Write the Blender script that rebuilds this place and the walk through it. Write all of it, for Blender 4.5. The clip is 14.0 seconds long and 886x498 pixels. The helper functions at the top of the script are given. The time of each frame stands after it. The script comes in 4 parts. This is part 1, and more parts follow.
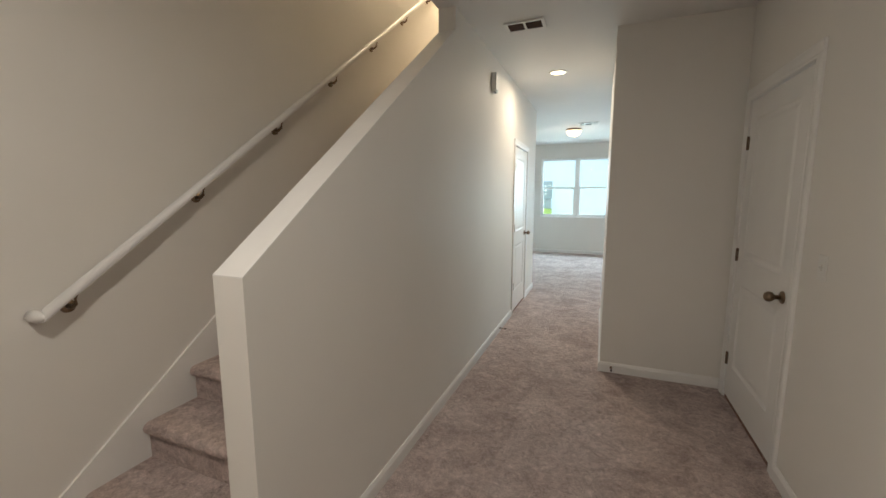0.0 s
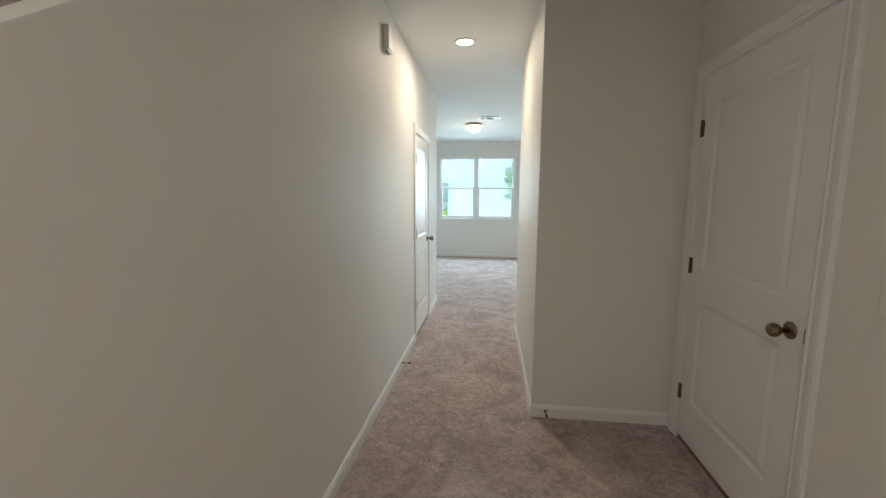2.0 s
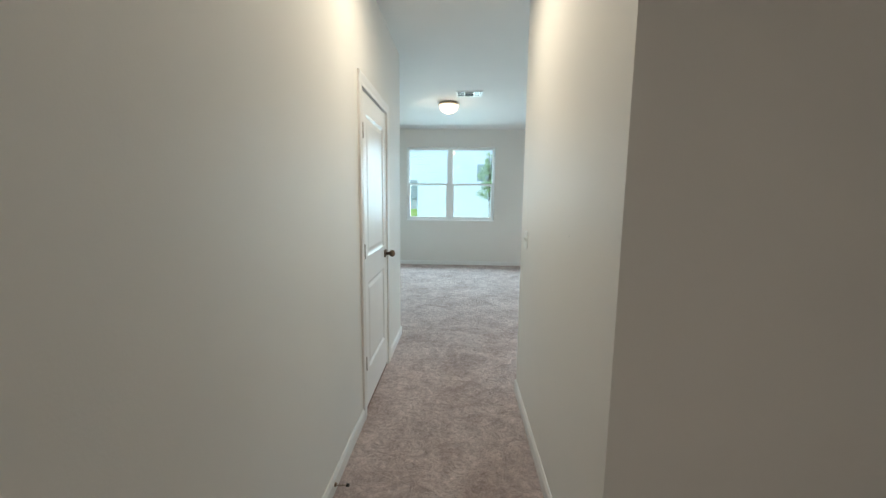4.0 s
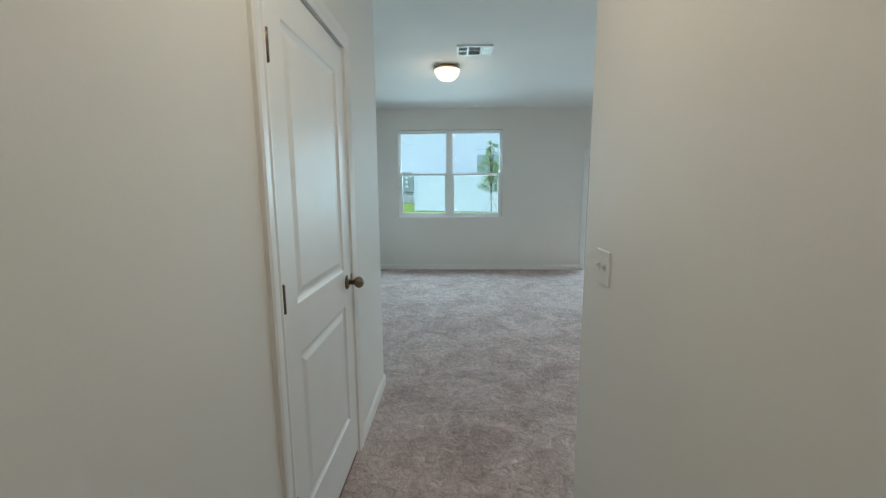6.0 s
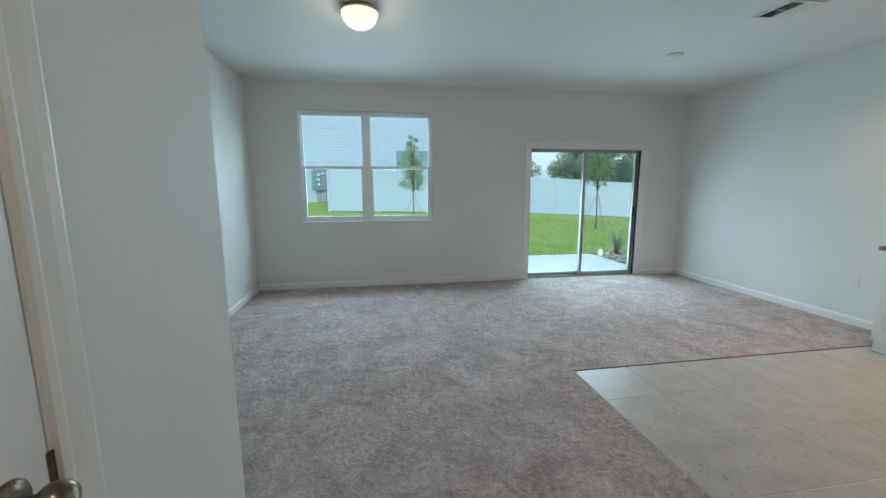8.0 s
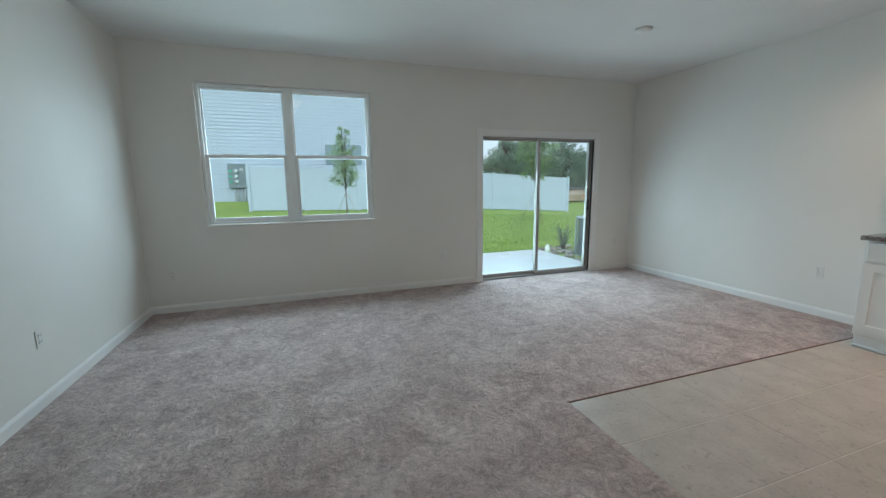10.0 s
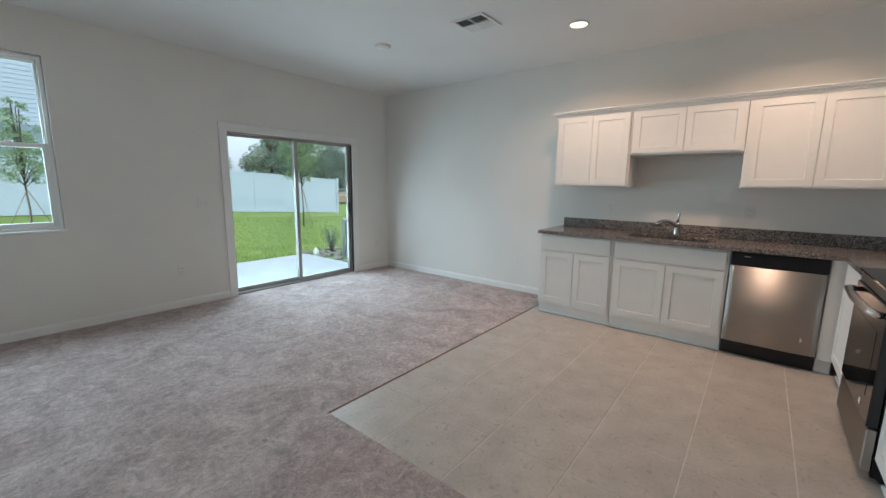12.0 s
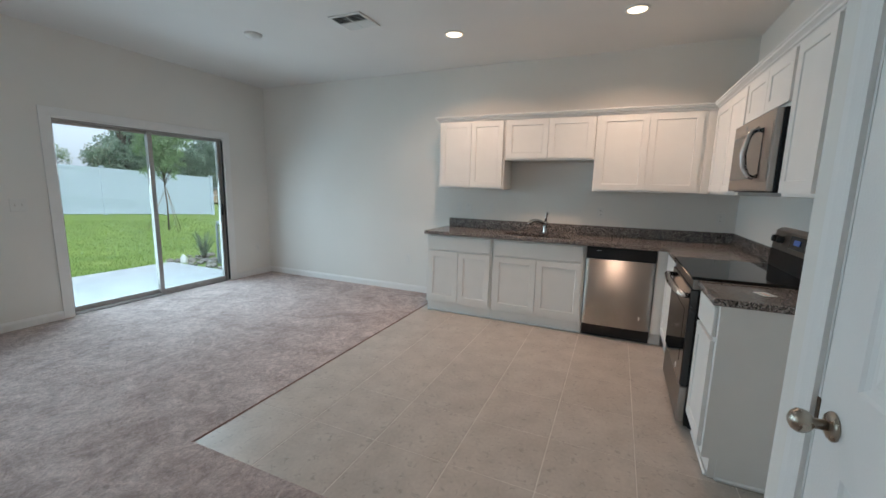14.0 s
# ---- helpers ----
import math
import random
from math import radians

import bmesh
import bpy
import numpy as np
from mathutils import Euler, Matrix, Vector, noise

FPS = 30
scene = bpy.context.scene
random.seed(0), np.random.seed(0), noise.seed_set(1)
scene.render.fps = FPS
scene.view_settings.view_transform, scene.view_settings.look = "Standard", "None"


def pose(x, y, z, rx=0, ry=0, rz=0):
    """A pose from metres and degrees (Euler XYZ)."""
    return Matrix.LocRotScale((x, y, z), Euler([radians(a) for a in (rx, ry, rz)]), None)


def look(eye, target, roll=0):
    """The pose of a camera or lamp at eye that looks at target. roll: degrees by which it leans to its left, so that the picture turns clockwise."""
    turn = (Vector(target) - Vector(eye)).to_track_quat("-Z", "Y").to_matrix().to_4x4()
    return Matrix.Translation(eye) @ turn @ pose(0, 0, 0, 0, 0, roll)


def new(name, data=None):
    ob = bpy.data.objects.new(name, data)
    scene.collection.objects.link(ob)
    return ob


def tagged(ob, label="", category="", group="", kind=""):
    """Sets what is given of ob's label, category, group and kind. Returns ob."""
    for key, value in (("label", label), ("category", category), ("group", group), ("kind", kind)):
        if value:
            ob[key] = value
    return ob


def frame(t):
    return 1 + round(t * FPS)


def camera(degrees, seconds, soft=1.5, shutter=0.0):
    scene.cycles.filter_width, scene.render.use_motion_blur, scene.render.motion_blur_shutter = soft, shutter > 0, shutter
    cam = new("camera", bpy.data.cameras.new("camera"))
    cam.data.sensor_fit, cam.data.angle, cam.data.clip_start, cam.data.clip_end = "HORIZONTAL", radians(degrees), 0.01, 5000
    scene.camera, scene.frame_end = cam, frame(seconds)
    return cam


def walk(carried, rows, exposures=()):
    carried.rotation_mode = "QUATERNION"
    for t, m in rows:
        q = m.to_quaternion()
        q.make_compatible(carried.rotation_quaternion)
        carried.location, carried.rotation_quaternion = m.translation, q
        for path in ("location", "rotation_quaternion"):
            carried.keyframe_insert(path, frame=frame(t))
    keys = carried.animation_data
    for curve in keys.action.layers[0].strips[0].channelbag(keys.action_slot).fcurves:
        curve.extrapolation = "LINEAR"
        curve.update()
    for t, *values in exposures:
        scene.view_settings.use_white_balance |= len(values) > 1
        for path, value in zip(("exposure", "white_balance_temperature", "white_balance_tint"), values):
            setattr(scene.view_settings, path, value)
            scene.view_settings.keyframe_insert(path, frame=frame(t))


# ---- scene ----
cam = camera(96.7, 14.0)
PATH = [
    (0, (0.98, -2.687, 1.477), (0.244, -0.847, 1.207), -0.1),
    (0.5, (0.931, -2.566, 1.464), (0.313, -0.683, 1.191), 0.1),
    (1, (0.809, -2.361, 1.467), (0.33, -0.439, 1.193), 0.3),
    (1.5, (0.755, -2.116, 1.45), (0.408, -0.165, 1.179), 0.3),
    (2, (0.734, -1.757, 1.445), (0.499, 0.212, 1.183), 0.2),
    (2.5, (0.671, -1.44, 1.44), (0.499, 0.535, 1.17), -0.0),
    (2.7, (0.638, -1.295, 1.44), (0.493, 0.687, 1.173), 0.1),
    (5, (0.59, 0.324, 1.417), (0.514, 2.304, 1.142), 0.6),
    (5.5, (0.59, 0.595, 1.417), (0.504, 2.573, 1.128), 0.4),
    (6, (0.54, 0.939, 1.411), (0.463, 2.914, 1.109), -0.3),
    (6.5, (0.553, 1.23, 1.398), (0.516, 3.205, 1.086), -0.3),
    (7, (0.571, 1.562, 1.405), (0.598, 3.536, 1.085), -0.0),
    (7.5, (0.529, 1.908, 1.397), (0.738, 3.873, 1.084), 0.0),
    (9.8, (0.476, 2.965, 1.345), (1.043, 4.855, 1.015), -0.7),
    (10, (0.501, 2.993, 1.338), (1.148, 4.857, 1.01), -0.7),
    (10.5, (0.54, 3.021, 1.353), (1.399, 4.796, 1.02), -0.3),
    (11, (0.595, 3.022, 1.345), (1.709, 4.651, 1.02), 0.3),
    (11.5, (0.635, 3.0, 1.362), (1.977, 4.446, 1.033), 0.5),
    (12, (0.676, 2.961, 1.366), (2.215, 4.197, 1.043), 0.7),
    (12.5, (0.72, 2.914, 1.363), (2.445, 3.875, 1.047), 0.9),
    (13, (0.761, 2.851, 1.371), (2.595, 3.584, 1.058), 0.9),
    (13.5, (0.762, 2.85, 1.371), (2.626, 3.5, 1.055), 1.2),
    (14, (0.724, 2.882, 1.379), (2.534, 3.674, 1.066), 1.3),
]
EXPOSURES = [(0, 1.16, 5900, 8), (2.5, 1.15, 5750, 6), (5, 0.78, 5600, 4), (6.5, 0.42, 5560, 4), (7.5, 0.3, 5520, 4), (10, 0.1, 5850, 9), (11, 0.12, 5950, 12), (13, 0.32, 5850, 13), (14, 0.2, 5880, 13)]
walk(cam, [(t, look(eye, target, roll)) for t, eye, target, roll in PATH], EXPOSURES)

# ---- world, sun, lamps ----
SUN_EL, SUN_ROT = radians(52), radians(200)
world = bpy.data.worlds.new("sky")
scene.world = world
world.use_nodes = True
wt = world.node_tree
sky = wt.nodes.new("ShaderNodeTexSky")
sky.sky_type, sky.sun_disc = "NISHITA", False
sky.sun_elevation, sky.sun_rotation = SUN_EL, SUN_ROT
sky.air_density, sky.dust_density, sky.ozone_density = 1.0, 4.0, 1.5
hs = wt.nodes.new("ShaderNodeHueSaturation")
hs.inputs["Saturation"].default_value = 0.45
wt.links.new(sky.outputs[0], hs.inputs["Color"])
cloud = wt.nodes.new("ShaderNodeVectorMath")   # an even layer of thin cloud
cloud.operation = "ADD"
cloud.inputs[1].default_value = (4.7, 5.2, 5.6)
wt.links.new(hs.outputs[0], cloud.inputs[0])
wt.links.new(cloud.outputs[0], wt.nodes["Background"].inputs["Color"])
wt.nodes["Background"].inputs["Strength"].default_value = 0.11


def lamp(name, kind, energy, color, m, **kw):
    d = bpy.data.lights.new(name, kind)
    d.energy, d.color = energy, color
    if kind == "SUN":
        d.angle = kw["angle"]
    if kind == "AREA":
        d.shape, d.size, d.size_y = kw["shape"], kw["size"], kw.get("size_y", kw["size"])
        d.spread = kw.get("spread", math.pi)
    o = new(name, d)
    o.matrix_world = m
    return o


lamp("sun", "SUN", 0.7, (1.0, 0.96, 0.9), look((0, 0, 10), (0.35, 0.7, 9.0)), angle=radians(14))
DAY = (0.74, 0.95, 1.0)
WARM = (1.0, 0.78, 0.54)
# sky light that falls in through the window and the sliding door, from above their heads
lamp("window_skylight", "AREA", 80, DAY, look((0.4, 9.0, 3.2), (0.4, 5.0, 1.0)), shape="RECTANGLE", size=2.4, size_y=1.1)
lamp("slider_skylight", "AREA", 110, DAY, look((3.63, 9.3, 3.0), (3.63, 6.1, 0.8)), shape="RECTANGLE", size=2.4, size_y=1.2)
# and straight in, from the bright garden, in the openings themselves
lamp("window_daylight", "AREA", 25, DAY, look((0.4, 8.0, 1.66), (0.4, 5.0, 0.75)), shape="RECTANGLE", size=1.7, size_y=1.4, spread=radians(140))
lamp("slider_daylight", "AREA", 29, DAY, look((3.63, 8.0, 0.98), (3.5, 5.0, 0.2)), shape="RECTANGLE", size=1.7, size_y=1.85, spread=radians(150))
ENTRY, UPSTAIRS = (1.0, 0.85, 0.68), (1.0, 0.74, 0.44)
KITCHEN = (1.0, 0.67, 0.44)
# entry and upstairs fixtures are unseen, added for the light on the stairs
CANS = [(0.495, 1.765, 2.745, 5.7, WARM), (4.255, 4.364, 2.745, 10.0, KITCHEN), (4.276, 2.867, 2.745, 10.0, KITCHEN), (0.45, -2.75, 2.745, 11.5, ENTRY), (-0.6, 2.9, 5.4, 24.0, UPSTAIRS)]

# ---- materials ----


def mat(name, color, rough=0.5, metal=0.0, vary=0.0, scale=3.0, bump=0.0, bscale=60.0, color2=None, grain=0.0, spec=0.5, rnd=0.0):
    m = bpy.data.materials.new(name)
    m.use_nodes = True
    t = m.node_tree
    b = t.nodes["Principled BSDF"]
    b.inputs["Base Color"].default_value = (*color, 1)
    b.inputs["Roughness"].default_value, b.inputs["Metallic"].default_value = rough, metal
    b.inputs["Specular IOR Level"].default_value = spec
    co = t.nodes.new("ShaderNodeTexCoord")
    c = None
    if vary or color2:
        n = t.nodes.new("ShaderNodeTexNoise")
        n.inputs["Scale"].default_value, n.inputs["Detail"].default_value = scale, 6
        t.links.new(co.outputs["Object"], n.inputs["Vector"])
        r = t.nodes.new("ShaderNodeValToRGB")
        lo = color2 or [x * (1 - vary) for x in color]
        r.color_ramp.elements[0].color, r.color_ramp.elements[1].color = (*lo, 1), (*color, 1)
        r.color_ramp.elements[0].position, r.color_ramp.elements[1].position = 0.36, 0.64
        t.links.new(n.outputs[0], r.inputs[0])
        c = r.outputs[0]
        rr = t.nodes.new("ShaderNodeMapRange")
        rr.inputs["To Min"].default_value, rr.inputs["To Max"].default_value = max(0, rough - 0.06), min(1, rough + 0.06)
        t.links.new(n.outputs[0], rr.inputs[0])
        t.links.new(rr.outputs[0], b.inputs["Roughness"])
    if grain:
        g = t.nodes.new("ShaderNodeTexNoise")
        g.inputs["Scale"].default_value, g.inputs["Detail"].default_value = bscale, 3
        t.links.new(co.outputs["Object"], g.inputs["Vector"])
        mr = t.nodes.new("ShaderNodeMapRange")
        mr.inputs["From Min"].default_value, mr.inputs["From Max"].default_value = 0.3, 0.7
        mr.inputs["To Min"].default_value, mr.inputs["To Max"].default_value = 1 - grain, 1 + grain
        t.links.new(g.outputs[0], mr.inputs[0])
        mx = t.nodes.new("ShaderNodeVectorMath")
        mx.operation = "SCALE"
        if c:
            t.links.new(c, mx.inputs[0])
        else:
            mx.inputs[0].default_value = color
        t.links.new(mr.outputs[0], mx.inputs["Scale"])
        c = mx.outputs[0]
    if rnd:
        oi = t.nodes.new("ShaderNodeObjectInfo")
        mr = t.nodes.new("ShaderNodeMapRange")
        mr.inputs["To Min"].default_value, mr.inputs["To Max"].default_value = 1 - rnd, 1 + rnd
        t.links.new(oi.outputs["Random"], mr.inputs[0])
        mx = t.nodes.new("ShaderNodeVectorMath")
        mx.operation = "SCALE"
        t.links.new(c, mx.inputs[0])
        t.links.new(mr.outputs[0], mx.inputs["Scale"])
        c = mx.outputs[0]
    if c:
        t.links.new(c, b.inputs["Base Color"])
    if bump:
        g = t.nodes.new("ShaderNodeTexNoise")
        g.inputs["Scale"].default_value, g.inputs["Detail"].default_value = bscale, 4
        t.links.new(co.outputs["Object"], g.inputs["Vector"])
        bp = t.nodes.new("ShaderNodeBump")
        bp.inputs["Strength"].default_value, bp.inputs["Distance"].default_value = 1.0, bump
        t.links.new(g.outputs[0], bp.inputs["Height"])
        t.links.new(bp.outputs[0], b.inputs["Normal"])
    return m


def emit(name, color, strength):
    m = bpy.data.materials.new(name)
    m.use_nodes = True
    b = m.node_tree.nodes["Principled BSDF"]
    b.inputs["Base Color"].default_value = (*color, 1)
    b.inputs["Emission Color"].default_value = (*color, 1)
    b.inputs["Emission Strength"].default_value = strength
    return m


def glass_mat(name, tint, rough=0.0):
    m = bpy.data.materials.new(name)
    m.use_nodes = True
    t = m.node_tree
    t.nodes.remove(t.nodes["Principled BSDF"])
    tr, gl, mx = (t.nodes.new("ShaderNode" + n) for n in ("BsdfTransparent", "BsdfGlossy", "MixShader"))
    fr = t.nodes.new("ShaderNodeFresnel")
    fr.inputs["IOR"].default_value = 1.45
    tr.inputs["Color"].default_value = (*tint, 1)
    gl.inputs["Roughness"].default_value = rough
    t.links.new(fr.outputs[0], mx.inputs[0])
    t.links.new(tr.outputs[0], mx.inputs[1])
    t.links.new(gl.outputs[0], mx.inputs[2])
    t.links.new(mx.outputs[0], t.nodes["Material Output"].inputs["Surface"])
    return m


def carpet_mat(name):
    """Cut pile: brushed patches, fibre grain and a relief at two sizes."""
    m = mat(name, (0.37, 0.30, 0.275), 1.0, spec=0.1)
    t = m.node_tree
    b = t.nodes["Principled BSDF"]
    co = t.nodes.new("ShaderNodeTexCoord")

    def noise_at(scale, detail, rough=0.6, warp=0.0):
        n = t.nodes.new("ShaderNodeTexNoise")
        n.inputs["Scale"].default_value, n.inputs["Detail"].default_value, n.inputs["Roughness"].default_value = scale, detail, rough
        n.inputs["Distortion"].default_value = warp
        t.links.new(co.outputs["Object"], n.inputs["Vector"])
        return n.outputs[0]

    big, mid, tuft, fine = noise_at(2.6, 6, 0.72, 1.0), noise_at(10, 6, 0.72, 1.6), noise_at(42, 4, 0.6, 1.0), noise_at(130, 2)
    r = t.nodes.new("ShaderNodeValToRGB")
    e = r.color_ramp.elements
    e[0].position, e[1].position = 0.38, 0.62
    e[0].color, e[1].color = (0.430, 0.346, 0.322, 1), (0.590, 0.496, 0.468, 1)
    t.links.new(big, r.inputs[0])
    s = r.outputs[0]
    for src, amount in ((mid, 0.22), (tuft, 0.15), (fine, 0.09)):
        mr = t.nodes.new("ShaderNodeMapRange")
        mr.inputs["From Min"].default_value, mr.inputs["From Max"].default_value = 0.33, 0.67
        mr.inputs["To Min"].default_value, mr.inputs["To Max"].default_value = 1 - amount, 1 + amount
        t.links.new(src, mr.inputs[0])
        mx = t.nodes.new("ShaderNodeVectorMath")
        mx.operation = "SCALE"
        t.links.new(s, mx.inputs[0])
        t.links.new(mr.outputs[0], mx.inputs["Scale"])
        s = mx.outputs[0]
    dark_fleck = t.nodes.new("ShaderNodeMapRange")   # scattered dark flecks multiplied into the colour
    dark_fleck.inputs["From Min"].default_value, dark_fleck.inputs["From Max"].default_value = 0.60, 0.72
    dark_fleck.inputs["To Min"].default_value, dark_fleck.inputs["To Max"].default_value = 1.0, 0.55
    t.links.new(noise_at(33, 5, 0.7, 2.0), dark_fleck.inputs[0])
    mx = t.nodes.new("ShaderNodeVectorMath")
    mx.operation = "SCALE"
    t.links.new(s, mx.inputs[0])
    t.links.new(dark_fleck.outputs[0], mx.inputs["Scale"])
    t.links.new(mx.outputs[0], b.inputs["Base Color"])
    add = t.nodes.new("ShaderNodeMath")
    add.operation = "MULTIPLY_ADD"
    add.inputs[1].default_value = 3.0
    t.links.new(mid, add.inputs[0])
    t.links.new(tuft, add.inputs[2])
    bp = t.nodes.new("ShaderNodeBump")
    bp.inputs["Strength"].default_value, bp.inputs["Distance"].default_value = 1.0, 0.010
    t.links.new(add.outputs[0], bp.inputs["Height"])
    t.links.new(bp.outputs[0], b.inputs["Normal"])
    return m


def granite_mat(name):
    m = mat(name, (0.2, 0.18, 0.17), 0.16, spec=0.5)
    t = m.node_tree
    b = t.nodes["Principled BSDF"]
    co = t.nodes.new("ShaderNodeTexCoord")
    v = t.nodes.new("ShaderNodeTexVoronoi")
    v.inputs["Scale"].default_value = 150
    n = t.nodes.new("ShaderNodeTexNoise")
    n.inputs["Scale"].default_value, n.inputs["Detail"].default_value = 38, 5
    t.links.new(co.outputs["Object"], v.inputs["Vector"])
    t.links.new(co.outputs["Object"], n.inputs["Vector"])
    sep = t.nodes.new("ShaderNodeSeparateColor")
    t.links.new(v.outputs["Color"], sep.inputs[0])
    mm = t.nodes.new("ShaderNodeMath")
    mm.operation = "MULTIPLY_ADD"
    mm.inputs[1].default_value = 0.6
    sc = t.nodes.new("ShaderNodeMath")
    sc.operation = "MULTIPLY"
    sc.inputs[1].default_value = 0.55
    t.links.new(n.outputs[0], sc.inputs[0])
    t.links.new(sep.outputs[0], mm.inputs[0])
    t.links.new(sc.outputs[0], mm.inputs[2])
    r = t.nodes.new("ShaderNodeValToRGB")
    r.color_ramp.interpolation = "CONSTANT"
    el = r.color_ramp.elements
    el[0].position, el[0].color = 0.0, (0.012, 0.011, 0.012, 1)
    el[1].position, el[1].color = 0.36, (0.13, 0.11, 0.10, 1)
    for p, col in ((0.52, (0.30, 0.25, 0.225, 1)), (0.66, (0.06, 0.055, 0.055, 1)), (0.74, (0.40, 0.36, 0.33, 1)), (0.83, (0.16, 0.13, 0.12, 1))):
        el.new(p).color = col
    t.links.new(mm.outputs[0], r.inputs[0])
    t.links.new(r.outputs[0], b.inputs["Base Color"])
    return m


def brushed_mat(name, color, rough, along):
    """Steel with fine brushing lines."""
    m = mat(name, color, rough, 1.0)
    t = m.node_tree
    b = t.nodes["Principled BSDF"]
    co, mp, n = (t.nodes.new("ShaderNode" + k) for k in ("TexCoord", "Mapping", "TexNoise"))
    mp.inputs["Scale"].default_value = along
    n.inputs["Scale"].default_value, n.inputs["Detail"].default_value = 30, 4
    t.links.new(co.outputs["Object"], mp.inputs[0])
    t.links.new(mp.outputs[0], n.inputs["Vector"])
    mr = t.nodes.new("ShaderNodeMapRange")
    mr.inputs["To Min"].default_value, mr.inputs["To Max"].default_value = rough - 0.07, rough + 0.1
    t.links.new(n.outputs[0], mr.inputs[0])
    t.links.new(mr.outputs[0], b.inputs["Roughness"])
    bp = t.nodes.new("ShaderNodeBump")
    bp.inputs["Strength"].default_value, bp.inputs["Distance"].default_value = 1.0, 0.00035
    t.links.new(n.outputs[0], bp.inputs["Height"])
    t.links.new(bp.outputs[0], b.inputs["Normal"])
    up = t.nodes.new("ShaderNodeCombineXYZ")
    up.inputs["Z"].default_value = 1.0
    b.inputs["Anisotropic"].default_value = 0.97
    t.links.new(up.outputs[0], b.inputs["Tangent"])
    return m


def tile_mat(name):
    """Matt ceramic: clouded beige with small darker flecks."""
    m = mat(name, (0.50, 0.445, 0.395), 0.36, color2=(0.43, 0.38, 0.335), scale=6, bump=0.0005, bscale=45, grain=0.05, rnd=0.03)
    t = m.node_tree
    b = t.nodes["Principled BSDF"]
    co = t.nodes.new("ShaderNodeTexCoord")
    fl = t.nodes.new("ShaderNodeTexNoise")
    fl.inputs["Scale"].default_value, fl.inputs["Detail"].default_value, fl.inputs["Roughness"].default_value = 24, 6, 0.68
    fl.inputs["Distortion"].default_value = 0.6
    oi, mv = t.nodes.new("ShaderNodeObjectInfo"), t.nodes.new("ShaderNodeVectorMath")
    mv.operation = "MULTIPLY_ADD"
    mv.inputs[1].default_value = (1, 1, 1)
    t.links.new(oi.outputs["Location"], mv.inputs[2])
    t.links.new(co.outputs["Object"], mv.inputs[0])
    t.links.new(mv.outputs[0], fl.inputs["Vector"])
    for n in [n for n in t.nodes if n.type == "TEX_NOISE" and n != fl]:
        t.links.new(mv.outputs[0], n.inputs["Vector"])
    r_ = t.nodes.new("ShaderNodeMapRange")
    r_.inputs["From Min"].default_value, r_.inputs["From Max"].default_value = 0.56, 0.70
    r_.inputs["To Min"].default_value, r_.inputs["To Max"].default_value = 1.0, 0.66
    t.links.new(fl.outputs[0], r_.inputs[0])
    sc = t.nodes.new("ShaderNodeVectorMath")
    sc.operation = "SCALE"
    t.links.new(b.inputs["Base Color"].links[0].from_socket, sc.inputs[0])
    t.links.new(r_.outputs[0], sc.inputs["Scale"])
    t.links.new(sc.outputs[0], b.inputs["Base Color"])
    t.links.remove(b.inputs["Roughness"].links[0])   # an even glaze
    return m


M_WALL = mat("wall_paint", (0.765, 0.745, 0.705), 0.62, vary=0.03, scale=1.3, bump=0.00025, bscale=120)
M_CEIL = mat("ceiling_paint", (0.74, 0.73, 0.71), 0.8, vary=0.03, scale=1.5, bump=0.0004, bscale=90)
M_TRIM = mat("trim_paint", (0.80, 0.792, 0.775), 0.38, vary=0.03, scale=6, bump=0.0004, bscale=120)
M_DOOR = mat("door_paint", (0.81, 0.805, 0.79), 0.36, vary=0.03, scale=5, bump=0.0005, bscale=160)
M_CAB = mat("cabinet_paint", (0.80, 0.785, 0.755), 0.42, vary=0.025, scale=7, bump=0.0003, bscale=150)
# cabinet undersides, darker than the fronts, and the shade in switch slots
M_CABIN = mat("underside_beige_slot_shade", (0.62, 0.58, 0.52), 0.6, vary=0.05, scale=7)
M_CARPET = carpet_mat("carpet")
M_TILE = tile_mat("floor_tile")
M_GROUT = mat("grout", (0.72, 0.67, 0.61), 0.9, vary=0.15, scale=9, bump=0.001, bscale=150)
M_EDGE = mat("carpet_edge", (0.27, 0.16, 0.13), 0.9, vary=0.3, scale=30)
M_GRANITE = granite_mat("granite")
M_STEEL = brushed_mat("stainless_steel", (0.44, 0.415, 0.39), 0.42, (1, 1, 40))
M_STEELH = brushed_mat("stainless_handle", (0.62, 0.60, 0.58), 0.24, (1, 40, 40))
M_BLACK = mat("black_plastic", (0.012, 0.012, 0.013), 0.35, vary=0.2, scale=10, spec=0.3)
M_BGLASS = mat("black_glass", (0.006, 0.006, 0.007), 0.05, spec=0.6)
M_DGLASS = mat("oven_window", (0.02, 0.018, 0.016), 0.07, spec=0.6)
M_SCREEN = emit("display", (0.06, 0.12, 0.35), 0.12)
M_BRONZE = mat("antique_brass", (0.26, 0.19, 0.13), 0.30, 1.0, vary=0.35, scale=60)
M_NICKEL = mat("satin_nickel", (0.45, 0.40, 0.34), 0.28, 1.0, vary=0.15, scale=50)
M_RIM = mat("brushed_rim", (0.62, 0.52, 0.40), 0.42, 0.9, vary=0.1, scale=40)
M_SINK = mat("sink_steel", (0.085, 0.075, 0.07), 0.5, 0.6, vary=0.2, scale=20)
M_CHROME = mat("chrome", (0.55, 0.54, 0.53), 0.14, 1.0)
M_HINGE = mat("hinge_brass", (0.20, 0.14, 0.10), 0.35, 1.0, vary=0.4, scale=90)
